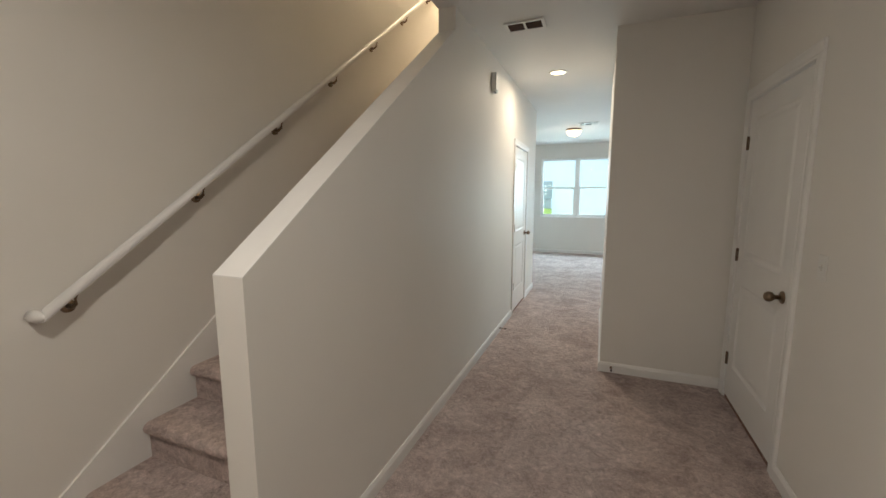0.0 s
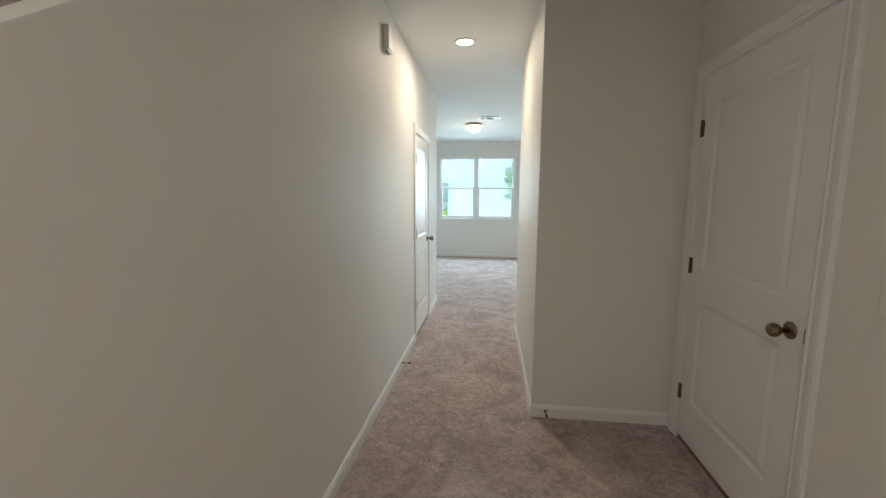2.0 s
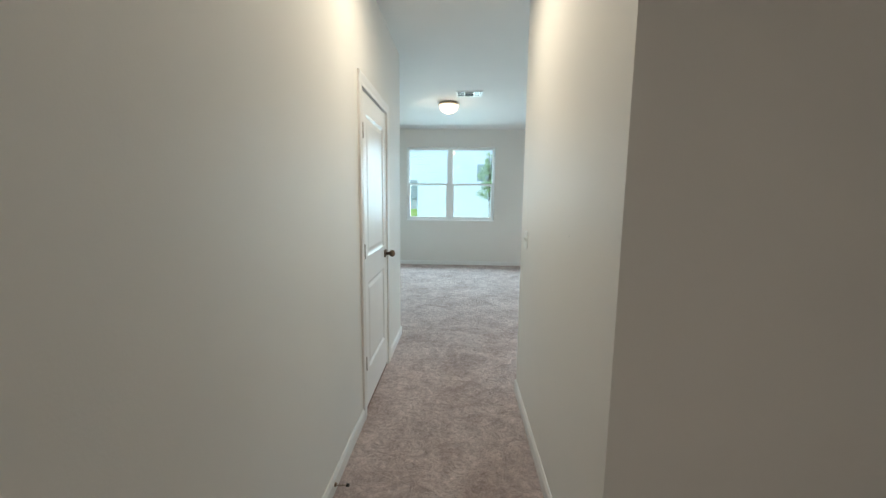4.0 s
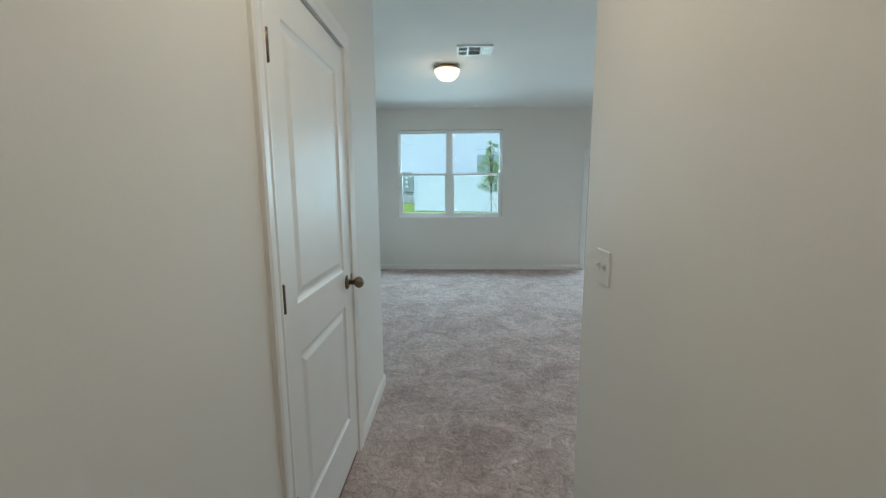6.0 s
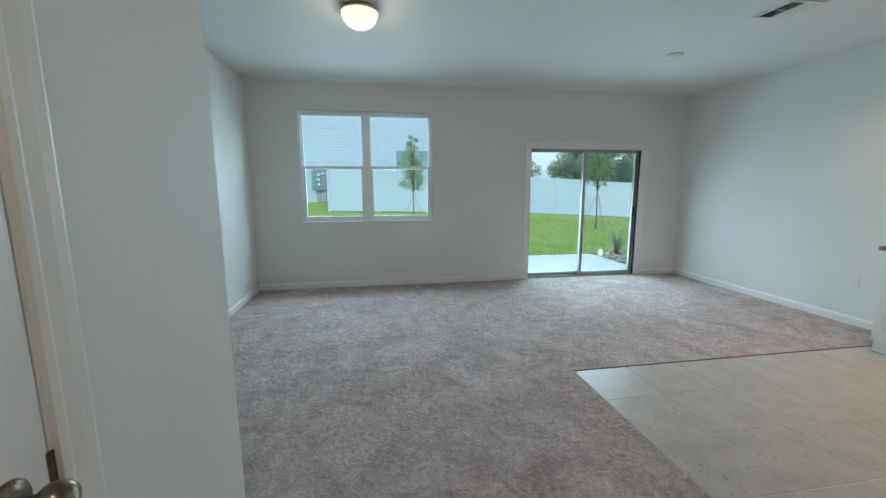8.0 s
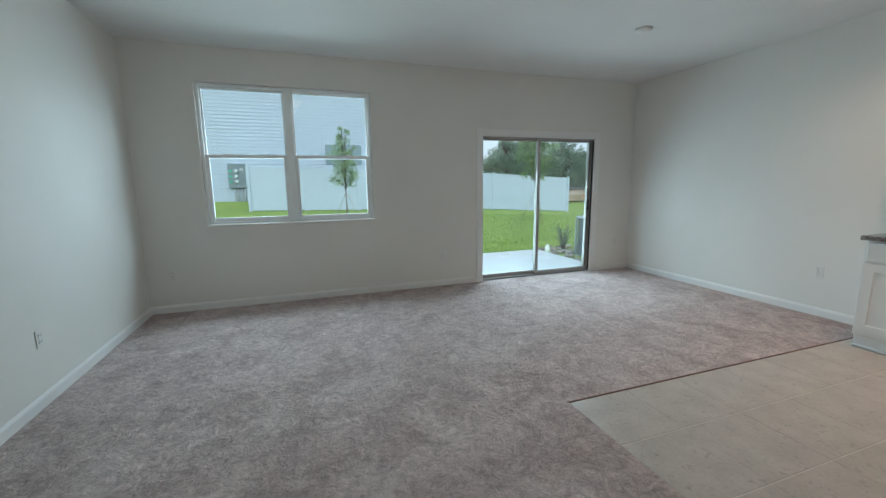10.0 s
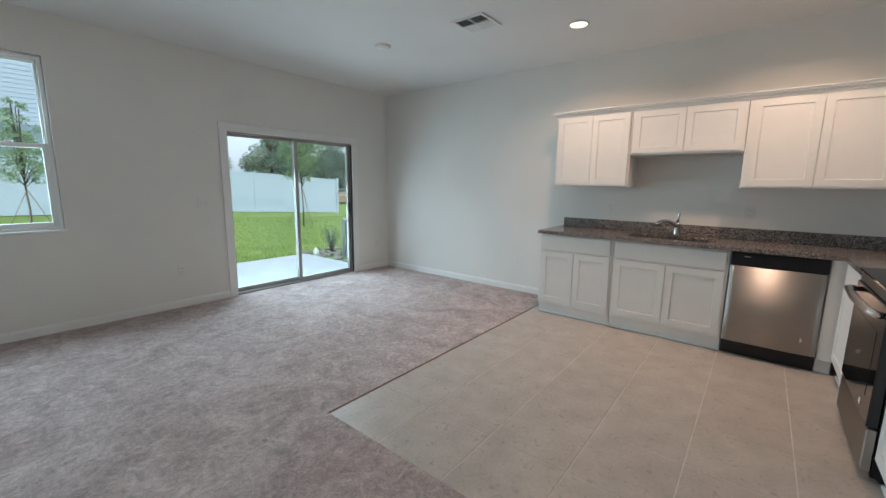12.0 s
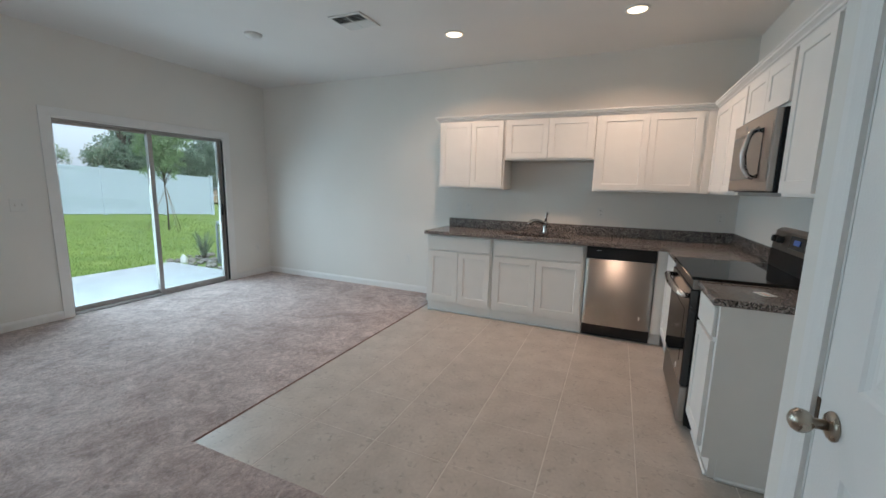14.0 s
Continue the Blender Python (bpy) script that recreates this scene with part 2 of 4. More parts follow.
M_VINYL = mat("white_vinyl", (0.87, 0.88, 0.87), 0.35, vary=0.03, scale=4, bump=0.0003, bscale=80)
M_ALU = mat("mill_aluminium", (0.42, 0.40, 0.38), 0.38, 0.9, vary=0.15, scale=30)
M_PLATE = mat("white_plastic", (0.75, 0.74, 0.71), 0.35, vary=0.03, scale=20)
M_SLOT = mat("dark_slot", (0.02, 0.02, 0.02), 0.8)
M_VENTIN = mat("duct_dark", (0.045, 0.042, 0.042), 0.9, vary=0.2, scale=20)
M_RETURN = mat("filter_brown", (0.11, 0.07, 0.055), 0.9, vary=0.3, scale=40)
M_GLASS = glass_mat("window_glass", (0.93, 0.97, 0.97))
M_BULB = emit("lamp_disc", (1.0, 0.78, 0.48), 3.0)
M_BOWL = emit("frosted_bowl", (1.0, 0.74, 0.46), 1.15)
M_PAPER = mat("paper", (0.8, 0.8, 0.78), 0.8)
M_LAWN = mat("lawn", (0.28, 0.38, 0.09), 0.9, color2=(0.20, 0.30, 0.065), scale=1.1, bump=0.03, bscale=45, grain=0.35, spec=0.2)
M_BLADE = mat("grass_blades", (0.27, 0.38, 0.09), 0.7, color2=(0.19, 0.29, 0.06), scale=3.0, spec=0.2)
M_CONC = mat("concrete", (0.56, 0.57, 0.57), 0.85, vary=0.12, scale=3, bump=0.001, bscale=120, grain=0.05)
M_SIDING = mat("lap_siding", (0.47, 0.56, 0.645), 0.6, vary=0.04, scale=0.7, bump=0.0008, bscale=60)
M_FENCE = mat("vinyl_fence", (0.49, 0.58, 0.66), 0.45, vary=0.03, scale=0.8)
M_ROOF = mat("shingles", (0.13, 0.12, 0.115), 0.9, vary=0.3, scale=12, bump=0.004, bscale=30)
M_METER = mat("meter_grey", (0.22, 0.27, 0.29), 0.5, 0.2, vary=0.1, scale=4)
M_DIAL = mat("meter_dial", (0.55, 0.62, 0.62), 0.2, vary=0.2, scale=30)
M_TAGG = mat("green_tag", (0.03, 0.55, 0.28), 0.6)
M_PVC = mat("conduit_grey", (0.45, 0.47, 0.48), 0.5, vary=0.1, scale=10)
M_HWIN = mat("house_window_glass", (0.26, 0.36, 0.38), 0.12, vary=0.2, scale=2)
M_BARK = mat("bark", (0.13, 0.10, 0.075), 0.9, vary=0.4, scale=25, bump=0.006, bscale=40)
M_STAKE = mat("stake_wood", (0.30, 0.25, 0.19), 0.8, vary=0.25, scale=20)
M_LEAF = mat("leaves_light", (0.37, 0.48, 0.27), 0.6, color2=(0.23, 0.33, 0.17), scale=3.5, spec=0.3)
# lightened and greyed: distance haze of the far trees put into the colour
M_LEAFD = mat("leaves_dark", (0.31, 0.41, 0.30), 0.6, color2=(0.18, 0.25, 0.18), scale=0.6, spec=0.3)
for lm in (M_LEAF, M_LEAFD):
    lt = lm.node_tree
    tl_, mx_ = lt.nodes.new("ShaderNodeBsdfTranslucent"), lt.nodes.new("ShaderNodeMixShader")
    pb = lt.nodes["Principled BSDF"]
    lt.links.new(pb.inputs["Base Color"].links[0].from_socket, tl_.inputs["Color"])
    mx_.inputs[0].default_value = 0.45
    lt.links.new(pb.outputs[0], mx_.inputs[1])
    lt.links.new(tl_.outputs[0], mx_.inputs[2])
    lt.links.new(mx_.outputs[0], lt.nodes["Material Output"].inputs["Surface"])
M_ROCK = mat("river_rock", (0.36, 0.32, 0.28), 0.8, color2=(0.18, 0.16, 0.14), scale=6, bump=0.003, bscale=60)
M_ACM = mat("condenser_grey", (0.36, 0.40, 0.42), 0.5, 0.3, vary=0.1, scale=5)
M_ACD = mat("condenser_coil", (0.07, 0.085, 0.09), 0.7, vary=0.2, scale=40)
M_SOIL = mat("bare_soil", (0.38, 0.30, 0.20), 0.95, vary=0.3, scale=0.6, bump=0.01, bscale=10)
M_ORANGE = mat("survey_orange", (0.75, 0.25, 0.08), 0.7)

# ---- mesh helpers ----


def box(bm, x0, x1, y0, y1, z0, z1, bevel=0.0, seg=1):
    vs = [bm.verts.new((x, y, z)) for z in (z0, z1) for y in (y0, y1) for x in (x0, x1)]
    fs = [bm.faces.new([vs[i] for i in q]) for q in ((0, 2, 3, 1), (4, 5, 7, 6), (0, 1, 5, 4), (2, 6, 7, 3), (0, 4, 6, 2), (1, 3, 7, 5))]
    if bevel:
        es = list({e for f_ in fs for e in f_.edges})
        bmesh.ops.bevel(bm, geom=es, offset=bevel, segments=seg, affect="EDGES", profile=0.5)
    return bm


def bx(x0, x1, y0, y1, z0, z1, bevel=0.0, seg=1):
    return box(bmesh.new(), x0, x1, y0, y1, z0, z1, bevel, seg)


def lathe(profile, axis="z", n=28, bm=None, at=(0, 0, 0), closed=False):
    """Turn (radius, height) pairs about an axis through at."""
    bm = bm or bmesh.new()
    rings = []
    for r, h in profile:
        ring = []
        for i in range(n):
            a = 2 * math.pi * i / n
            p = {"z": (r * math.cos(a), r * math.sin(a), h), "y": (r * math.sin(a), h, r * math.cos(a)), "x": (h, r * math.cos(a), r * math.sin(a))}[axis]
            ring.append(bm.verts.new(Vector(p) + Vector(at)))
        rings.append(ring)
    for a, b in zip(rings, rings[1:]):
        for i in range(n):
            f_ = bm.faces.new((a[i], a[(i + 1) % n], b[(i + 1) % n], b[i]))
            f_.smooth = True
    bm.faces.new(rings[0][::-1])
    bm.faces.new(rings[-1])
    return bm


def tube(points, radius, n=10, bm=None):
    """A round bar along points."""
    bm = bm or bmesh.new()
    pts = [Vector(p) for p in points]
    rings = []
    for i, p in enumerate(pts):
        d = (pts[min(i + 1, len(pts) - 1)] - pts[max(i - 1, 0)]).normalized()
        u = d.cross(Vector((0.31, 0.17, 1) if abs(d.z) < 0.95 else (1, 0.2, 0))).normalized()
        w = d.cross(u)
        r = radius[i] if isinstance(radius, (list, tuple)) else radius
        rings.append([bm.verts.new(p + r * (u * math.cos(2 * math.pi * k / n) + w * math.sin(2 * math.pi * k / n))) for k in range(n)])
    for a, b in zip(rings, rings[1:]):
        for i in range(n):
            bm.faces.new((a[i], a[(i + 1) % n], b[(i + 1) % n], b[i])).smooth = True
    bm.faces.new(rings[0][::-1])
    bm.faces.new(rings[-1])
    return bm


def prism(outline, axis, lo, hi, bm=None):
    """Extrude an outline of 2D points along an axis from lo to hi."""
    bm = bm or bmesh.new()

    def put(p, h):
        return {"x": (h, p[0], p[1]), "y": (p[0], h, p[1]), "z": (p[0], p[1], h)}[axis]

    a = [bm.verts.new(put(p, lo)) for p in outline]
    b = [bm.verts.new(put(p, hi)) for p in outline]
    n = len(outline)
    for i in range(n):
        bm.faces.new((a[i], a[(i + 1) % n], b[(i + 1) % n], b[i]))
    bm.faces.new(a[::-1])
    bm.faces.new(b)
    return bm


def mesh_of(name, bm, material, angle=35):
    bmesh.ops.recalc_face_normals(bm, faces=bm.faces)
    me = bpy.data.meshes.new(name)
    bm.to_mesh(me)
    bm.free()
    me.materials.append(material)
    return me


def solid(name, bm, material, label="", category="", kind="", group=""):
    return tagged(new(name, mesh_of(name, bm, material)), label, category, group, kind)


def part(name, bm, material, parent, label=""):
    o = new(name, mesh_of(name, bm, material))
    o.parent = parent
    return tagged(o, label)


def thing(name, m, label="", category="", group="", kind=""):
    o = new(name)
    o.empty_display_size = 0.05
    o.matrix_basis = m
    return tagged(o, label, category, group, kind)


def rings(bm, x0, x1, z0, z1, steps, flip=False):
    """A moulded panel in the plane y: nested rectangles of (inset, y), closed by a face."""
    prev = None
    for inset, y in steps:
        vs = [bm.verts.new(p) for p in ((x0 + inset, y, z0 + inset), (x1 - inset, y, z0 + inset), (x1 - inset, y, z1 - inset), (x0 + inset, y, z1 - inset))]
        if prev:
            for i in range(4):
                bm.faces.new((prev[i], prev[(i + 1) % 4], vs[(i + 1) % 4], vs[i]))
        prev = vs
    bm.faces.new(prev)


def panelled(w, z0, z1, panels, thick, steps, back=True):
    """A leaf whose face lies at y=0 and whose body goes to +y, with panels let into it."""
    bm = bmesh.new()
    xs = sorted({0, w, *[p for q in panels for p in q[:2]]})
    zs = sorted({z0, z1, *[p for q in panels for p in q[2:]]})

    def inside(x, z):
        return any(a < x < b and c < z < d for a, b, c, d in panels)

    for xa, xb in zip(xs, xs[1:]):
        for za, zb in zip(zs, zs[1:]):
            if not inside((xa + xb) / 2, (za + zb) / 2):
                bm.faces.new([bm.verts.new(p) for p in ((xa, 0, za), (xb, 0, za), (xb, 0, zb), (xa, 0, zb))])
    for a, b, c, d in panels:
        rings(bm, a, b, c, d, steps)
    o = [(0, z0), (w, z0), (w, z1), (0, z1)]
    fr = [bm.verts.new((x, 0, z)) for x, z in o]
    bk = [bm.verts.new((x, thick, z)) for x, z in o]
    for i in range(4):
        bm.faces.new((fr[i], fr[(i + 1) % 4], bk[(i + 1) % 4], bk[i]))
    bm.faces.new(bk)
    bmesh.ops.remove_doubles(bm, verts=bm.verts, dist=0.0002)
    return bm


STRUCT = dict(kind="structure")
H = 2.745   # ceiling height
WN, WE = 7.81, 5.225

# ---- floors ----
solid("floor_slab", bx(-1.3, 5.35, -4.4, 7.95, -0.35, -0.045), M_CONC, "grey concrete slab under the floor coverings", "floor", **STRUCT)
fl = bmesh.new()
TX, TY, P = 1.955, 4.860, 0.4343
box(fl, -1.2, 1.13, -4.3, WN + 0.02, -0.04, 0.0)
box(fl, 1.13, TX, 2.35, WN + 0.02, -0.04, 0.0)
box(fl, TX, WE + 0.02, TY, WN + 0.02, -0.04, 0.0)
box(fl, 1.13, 2.0, -4.3, 0.79, -0.04, 0.0)
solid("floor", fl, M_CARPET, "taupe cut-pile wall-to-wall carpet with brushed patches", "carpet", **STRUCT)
ed = bmesh.new()
box(ed, TX - 0.006, WE, TY - 0.006, TY + 0.002, -0.02, 0.002)
solid("carpet_edge", ed, M_EDGE, "dark reddish turned carpet edge along the tiles", "trim", **STRUCT)

# ---- walls ----


def wall(name, label, *boxes, material=None):
    bm = bmesh.new()
    for b in boxes:
        box(bm, *b)
    return solid(name, bm, material or M_WALL, label, "wall", **STRUCT)


T = 0.125
LB0, LB1, LBT = 2.09, 2.86, 2.05      # closet door in the hall
LA0, LA1, LAT = -0.217, 0.635, 2.095   # door in the entry
LC0, LC1, LCT = 1.135, 1.745, 2.05    # pantry door
WX0, WX1, WZ0, WZ1 = -0.495, 1.293, 0.92, 2.393
SX0, SX1, SZ1 = 2.735, 4.52, 1.95


def rake(y):
    return 1.231 + 0.7375 * (y + 1.842)


wall("wall_hall_west", "off-white painted hall wall beside the stairs",
     (-T, 0, 0, LB0 - 0.02, 0, H), (-T, 0, LB1 + 0.02, 3.61, 0, H), (-T, 0, LB0 - 0.02, LB1 + 0.02, LBT + 0.02, H))
solid("wall_stair_rake", prism([(-1.842, 0), (0, 0), (0, rake(0)), (-1.842, 1.231)], "x", -T, 0), M_WALL,
      "off-white sloping half wall closing the stair side", "wall", **STRUCT)
cap = prism([(-1.842, 1.2312), (0, rake(0) + 0.0002), (0, rake(0) + 0.005), (-1.842, 1.236)], "x", -T, 0)
solid("trim", cap, M_TRIM, "white painted sloping cap of the half wall", "trim", **STRUCT)
wall("wall_hall_east", "off-white painted hall wall with a light switch", (1.03, 1.13, 0.76, 2.46, 0, H))
wall("wall_nook", "off-white painted short wall of the entry nook", (1.13, 2.0, 0.76, 0.87, 0, H))
wall("wall_entry_east", "off-white painted entry wall round a door", (1.89, 2.0, -4.2, LA0 - 0.02, 0, H), (1.89, 2.0, LA1 + 0.02, 0.76, 0, H), (1.89, 2.0, LA0 - 0.02, LA1 + 0.02, LAT + 0.02, H))
wall("wall_pantry", "off-white painted wall round the pantry door", (1.13, LC0 - 0.02, 2.35, 2.46, 0, H), (LC1 + 0.02, 1.932, 2.35, 2.46, 0, H), (LC0 - 0.02, LC1 + 0.02, 2.35, 2.46, LCT + 0.02, H), (1.822, 1.932, 1.85, 2.35, 0, H))
wall("wall_kitchen_south", "off-white painted kitchen wall behind the range", (1.822, WE, 1.73, 1.85, 0, H))
wall("wall_east", "off-white painted long wall of kitchen and living room", (WE, WE + 0.15, 1.73, WN + 0.15, 0, H))
wall("wall_north", "off-white painted wall with a window and a sliding door",
     (-1.26, WX0, WN, WN + 0.15, 0, H), (WX0, WX1, WN, WN + 0.15, 0, WZ0), (WX0, WX1, WN, WN + 0.15, WZ1, H), (WX1, SX0, WN, WN + 0.15, 0, H),
     (SX0, SX1, WN, WN + 0.15, SZ1, H), (SX1, WE, WN, WN + 0.15, 0, H))
wall("wall_west", "off-white painted living room wall", (-1.26, -1.11, 3.485, WN, 0, H))
wall("wall_living_south", "off-white painted living room wall behind the stairs", (-1.11, -T, 3.485, 3.61, 0, H))
wall("wall_stair_west", "off-white painted stairwell wall with a handrail", (-1.185, -1.06, -4.2, 3.485, 0, 5.4))
wall("wall_entry_south", "plain off-white wall of the entry", (-1.06, 1.89, -4.32, -4.2, 0, H))
wall("wall_stair_upper", "plain off-white upper stairwell walls", (-T, 0, -2.3, 3.485, H + 0.12, 5.4), (-1.06, 0, 3.485, 3.6, H, 5.4), (-1.06, -T, -2.42, -2.3, H, 5.4))
ce = bmesh.new()
box(ce, -T, 2.0, -4.32, 0.885, H, H + 0.12)
box(ce, -1.06, -T, -4.32, -2.3, H, H + 0.12)
box(ce, 0, 1.13, 0.885, 3.61, H, H + 0.12)
box(ce, -T, 0, 0.885, 3.61, H, H + 0.12)
box(ce, -1.26, WE + 0.15, 3.61, WN + 0.15, H, H + 0.12)
box(ce, 1.13, WE + 0.15, 1.73, 3.61, H, H + 0.12)
solid("ceiling", ce, M_CEIL, "white flat painted ceiling", "ceiling", **STRUCT)
solid("ceiling_upper", bx(-1.185, 0, -2.42, 3.6, 5.4, 5.5), M_CEIL, "white ceiling above the stairwell", "ceiling", **STRUCT)


def baseboard(x0, y0, x1, y1, nx, ny):
    """A moulded board along a wall from (x0, y0) to (x1, y1); n points into the room."""
    h, t = 0.083, 0.013
    prof = [(0, 0), (t, 0), (t, h - 0.022), (t * 0.75, h - 0.014), (t * 0.45, h - 0.004), (t * 0.3, h), (0, h)]
    bm = bmesh.new()
    ra = [[bm.verts.new((x + nx * a, y + ny * a, z)) for a, z in prof] for x, y in ((x0, y0), (x1, y1))]
    n = len(prof)
    for i in range(n):
        bm.faces.new((ra[0][i], ra[0][(i + 1) % n], ra[1][(i + 1) % n], ra[1][i]))
    bm.faces.new(ra[0])
    bm.faces.new(ra[1])
    solid("baseboard", bm, M_TRIM, "white painted moulded baseboard along the wall", "baseboard", **STRUCT)


CW = 0.085
baseboard(0, -1.842, 0, LB0 - CW, 1, 0)
baseboard(0, LB1 + CW, 0, 3.623, 1, 0)
baseboard(-T, -1.842, 0.013, -1.842, 0, -1)
baseboard(-1.11, 3.61, 0.0, 3.61, 0, 1)
baseboard(-1.11, 3.623, -1.11, WN, 1, 0)
baseboard(-1.097, WN, SX0 - CW, WN, 0, -1)
baseboard(SX1 + CW, WN, WE, WN, 0, -1)
baseboard(WE, WN - 0.013, WE, 4.80, -1, 0)
baseboard(1.03, 0.747, 1.03, 2.473, -1, 0)
baseboard(1.03, 0.76, 1.89, 0.76, 0, -1)
baseboard(1.017, 2.46, LC0 - CW, 2.46, 0, 1)
baseboard(1.89, -4.2, 1.89, LA0 - CW, -1, 0)
baseboard(1.89, LA1 + CW, 1.89, 0.747, -1, 0)
baseboard(-1.06, -4.2, -1.06, -1.95, 1, 0)
baseboard(1.932, 1.863, 1.932, 2.35, 1, 0)
baseboard(1.932, 1.85, 2.82, 1.85, 0, 1)

# ---- doors ----


def knob(parent, x, z, material, name="knob", k_=1.0):
    k = part(name, lathe([(p * k_, q * k_) for p, q in [(0.0, -0.012), (0.012, -0.012), (0.012, -0.034), (0.016, -0.038), (0.024, -0.046), (0.0275, -0.056), (0.027, -0.066), (0.021, -0.076), (0.010, -0.082), (0.0, -0.083)]], "y", 24, at=(x, 0, z)), material, parent, "aged metal egg knob")
    part("rose", lathe([(p * k_, q * k_) for p, q in [(0.0, 0.0), (0.034, 0.0), (0.034, -0.004), (0.029, -0.009), (0.016, -0.012), (0.0, -0.012)]], "y", 28, at=(x, 0, z)), material, k)
    return k


def door(name, m, w, top, label, metal, hinge_z, knob_z, hand=1, bottom=0.03, k_=1.0):
    """A two-panel leaf. Its hinges are at local x=0, its face in y=0, the room on the -y side."""
    d = thing(name, m, label, "door", **STRUCT)
    s = top - bottom
    pans = [(0.115, w - 0.115, bottom + 0.24, bottom + 0.24 + 0.29 * s), (0.115, w - 0.115, bottom + 0.495 * s, top - 0.125)]
    lf = part("leaf", panelled(w, bottom, top, pans, 0.035, [(0, 0), (0.006, 0.005), (0.016, 0.009), (0.026, 0.009), (0.05, 0.003)]), M_DOOR, d)
    for z in hinge_z:
        hb = bmesh.new()
        hx_ = 0 if hand > 0 else w
        box(hb, hx_ - 0.012, hx_ + 0.013, -0.0035, 0.012, z - 0.044, z + 0.044)
        lathe([(0.0, z - 0.047), (0.0065, z - 0.045), (0.0065, z + 0.045), (0.0, z + 0.047)], "z", 12, hb, (hx_ - 0.003 * hand, -0.007, 0))
        part("hinge", hb, M_HINGE, d, "dark brass butt hinge")
    knob(d, w - 0.072 if hand > 0 else 0.062, knob_z, metal, k_=k_)
    lx_ = w if hand > 0 else -0.007
    part("latch_plate", bx(lx_ - 0.003, lx_ + 0.010, -0.002, 0.02, knob_z - 0.028, knob_z + 0.028), M_HINGE, d)
    g = 0.004
    # dark brown strip added to stand for the shade in the gap underneath
    part("gap_shade", bx(0.0, w, 0.004, 0.1, -0.001, bottom - 0.004), M_EDGE, d)
    jb = bmesh.new()
    box(jb, -0.02, -g, 0.0, 0.11, 0, top + 0.02)
    box(jb, w + g, w + 0.02, 0.0, 0.11, 0, top + 0.02)
    box(jb, -g, w + g, 0.0, 0.11, top + 0.009, top + 0.02)
    part("jamb", jb, M_TRIM, d)

    def casing(nm, flat):
        return part(nm, flat, M_TRIM, d)

    cw, t0, t1 = CW - 0.012, 0.010, 0.017
    prof = [(0, 0), (0, t0), (0.012, t0 + 0.003), (0.02, t0), (cw * 0.6, t1 - 0.002), (cw - 0.01, t1), (cw, t1 - 0.004), (cw, 0)]
    casing("casing", prism([(-0.012 - a, -b) for a, b in prof], "z", 0, top + 0.012))
    casing("casing", prism([(w + 0.012 + a, -b) for a, b in prof], "z", 0, top + 0.012))
    casing("head_casing", prism([(-b, top + 0.012 + a) for a, b in prof], "x", -0.012 - cw, w + 0.012 + cw))
    return d


# local +x along the leaf, room on local -y
door("door_1", pose(1.89, LA1, 0, 0, 0, -90), LA1 - LA0, LAT, "closed white two-panel door with brass knob in the entry nook", M_BRONZE, (0.297, 1.060, 1.823), 0.940)
door("door_2", pose(0, LB0, 0, 0, 0, 90), LB1 - LB0, LBT, "closed white two-panel closet door in the hall", M_BRONZE, (0.345, 1.078, 1.81), 0.965)
door("door_3", pose(LC0, 2.46, 0, 0, 0, 180) @ pose(-(LC1 - LC0), 0, 0), LC1 - LC0, LCT, "closed white two-panel pantry door beside the kitchen", M_NICKEL, (0.345, 1.078, 1.81), 0.932, hand=-1, k_=0.86)

# ---- stairs ----
RISE, RUN, Y0, SXA, SXB = 0.187, 0.2555, -1.80, -1.045, -T
stair = thing("staircase", pose(0, Y0, 0), "carpeted straight stair rising behind the half wall", "stairs", **STRUCT)
n0 = 0.03
step_out = [(0.0, -0.0), (0.0, RISE - 0.055)] + [(-n0 * math.sin(a) * 1.0 + 0.002, RISE - 0.03 - 0.03 * math.cos(a)) for a in [radians(20 + 16 * i) for i in range(10)]] + [(RUN + 0.005, RISE), (RUN + 0.005, 0.0)]
step_me = mesh_of("step", prism(step_out, "x", SXA, SXB), M_CARPET)
for i in range(14):
    st = new("step", step_me)
    st.parent = stair
    st.location = (0, i * RUN, i * RISE)
    if i:
        part("riser_fill", bx(SXA, SXB, i * RUN + 0.01, i * RUN + RUN, max(0, (i - 2) * RISE), i * RISE - 0.001), M_CARPET, st).location = (0, -i * RUN, -i * RISE)
solid("floor_landing", bx(-1.06, -T, Y0 + 14 * RUN + 0.006, 3.485, 14 * RISE - 0.2, 14 * RISE), M_CARPET, "taupe carpeted upper landing", "floor", **STRUCT)
sl = RISE / RUN
ys, ye = -1.95, 1.9
solid("trim", prism([(ys, 0.0), (ys, 0.20), (ye, 0.20 + sl * (ye - ys)), (ye, sl * (ye - ys) - 0.2), (ys + 0.3, 0.0)], "x", -1.059, -1.045), M_TRIM, "white painted stair skirt board", "trim", **STRUCT)
rail = thing("handrail", pose(-0.99, -1.90, 0), "white painted wooden handrail on dark metal brackets", "handrail")
RS = 0.7385


def rail_z(y):
    return 1.018 + RS * (y + 1.90)


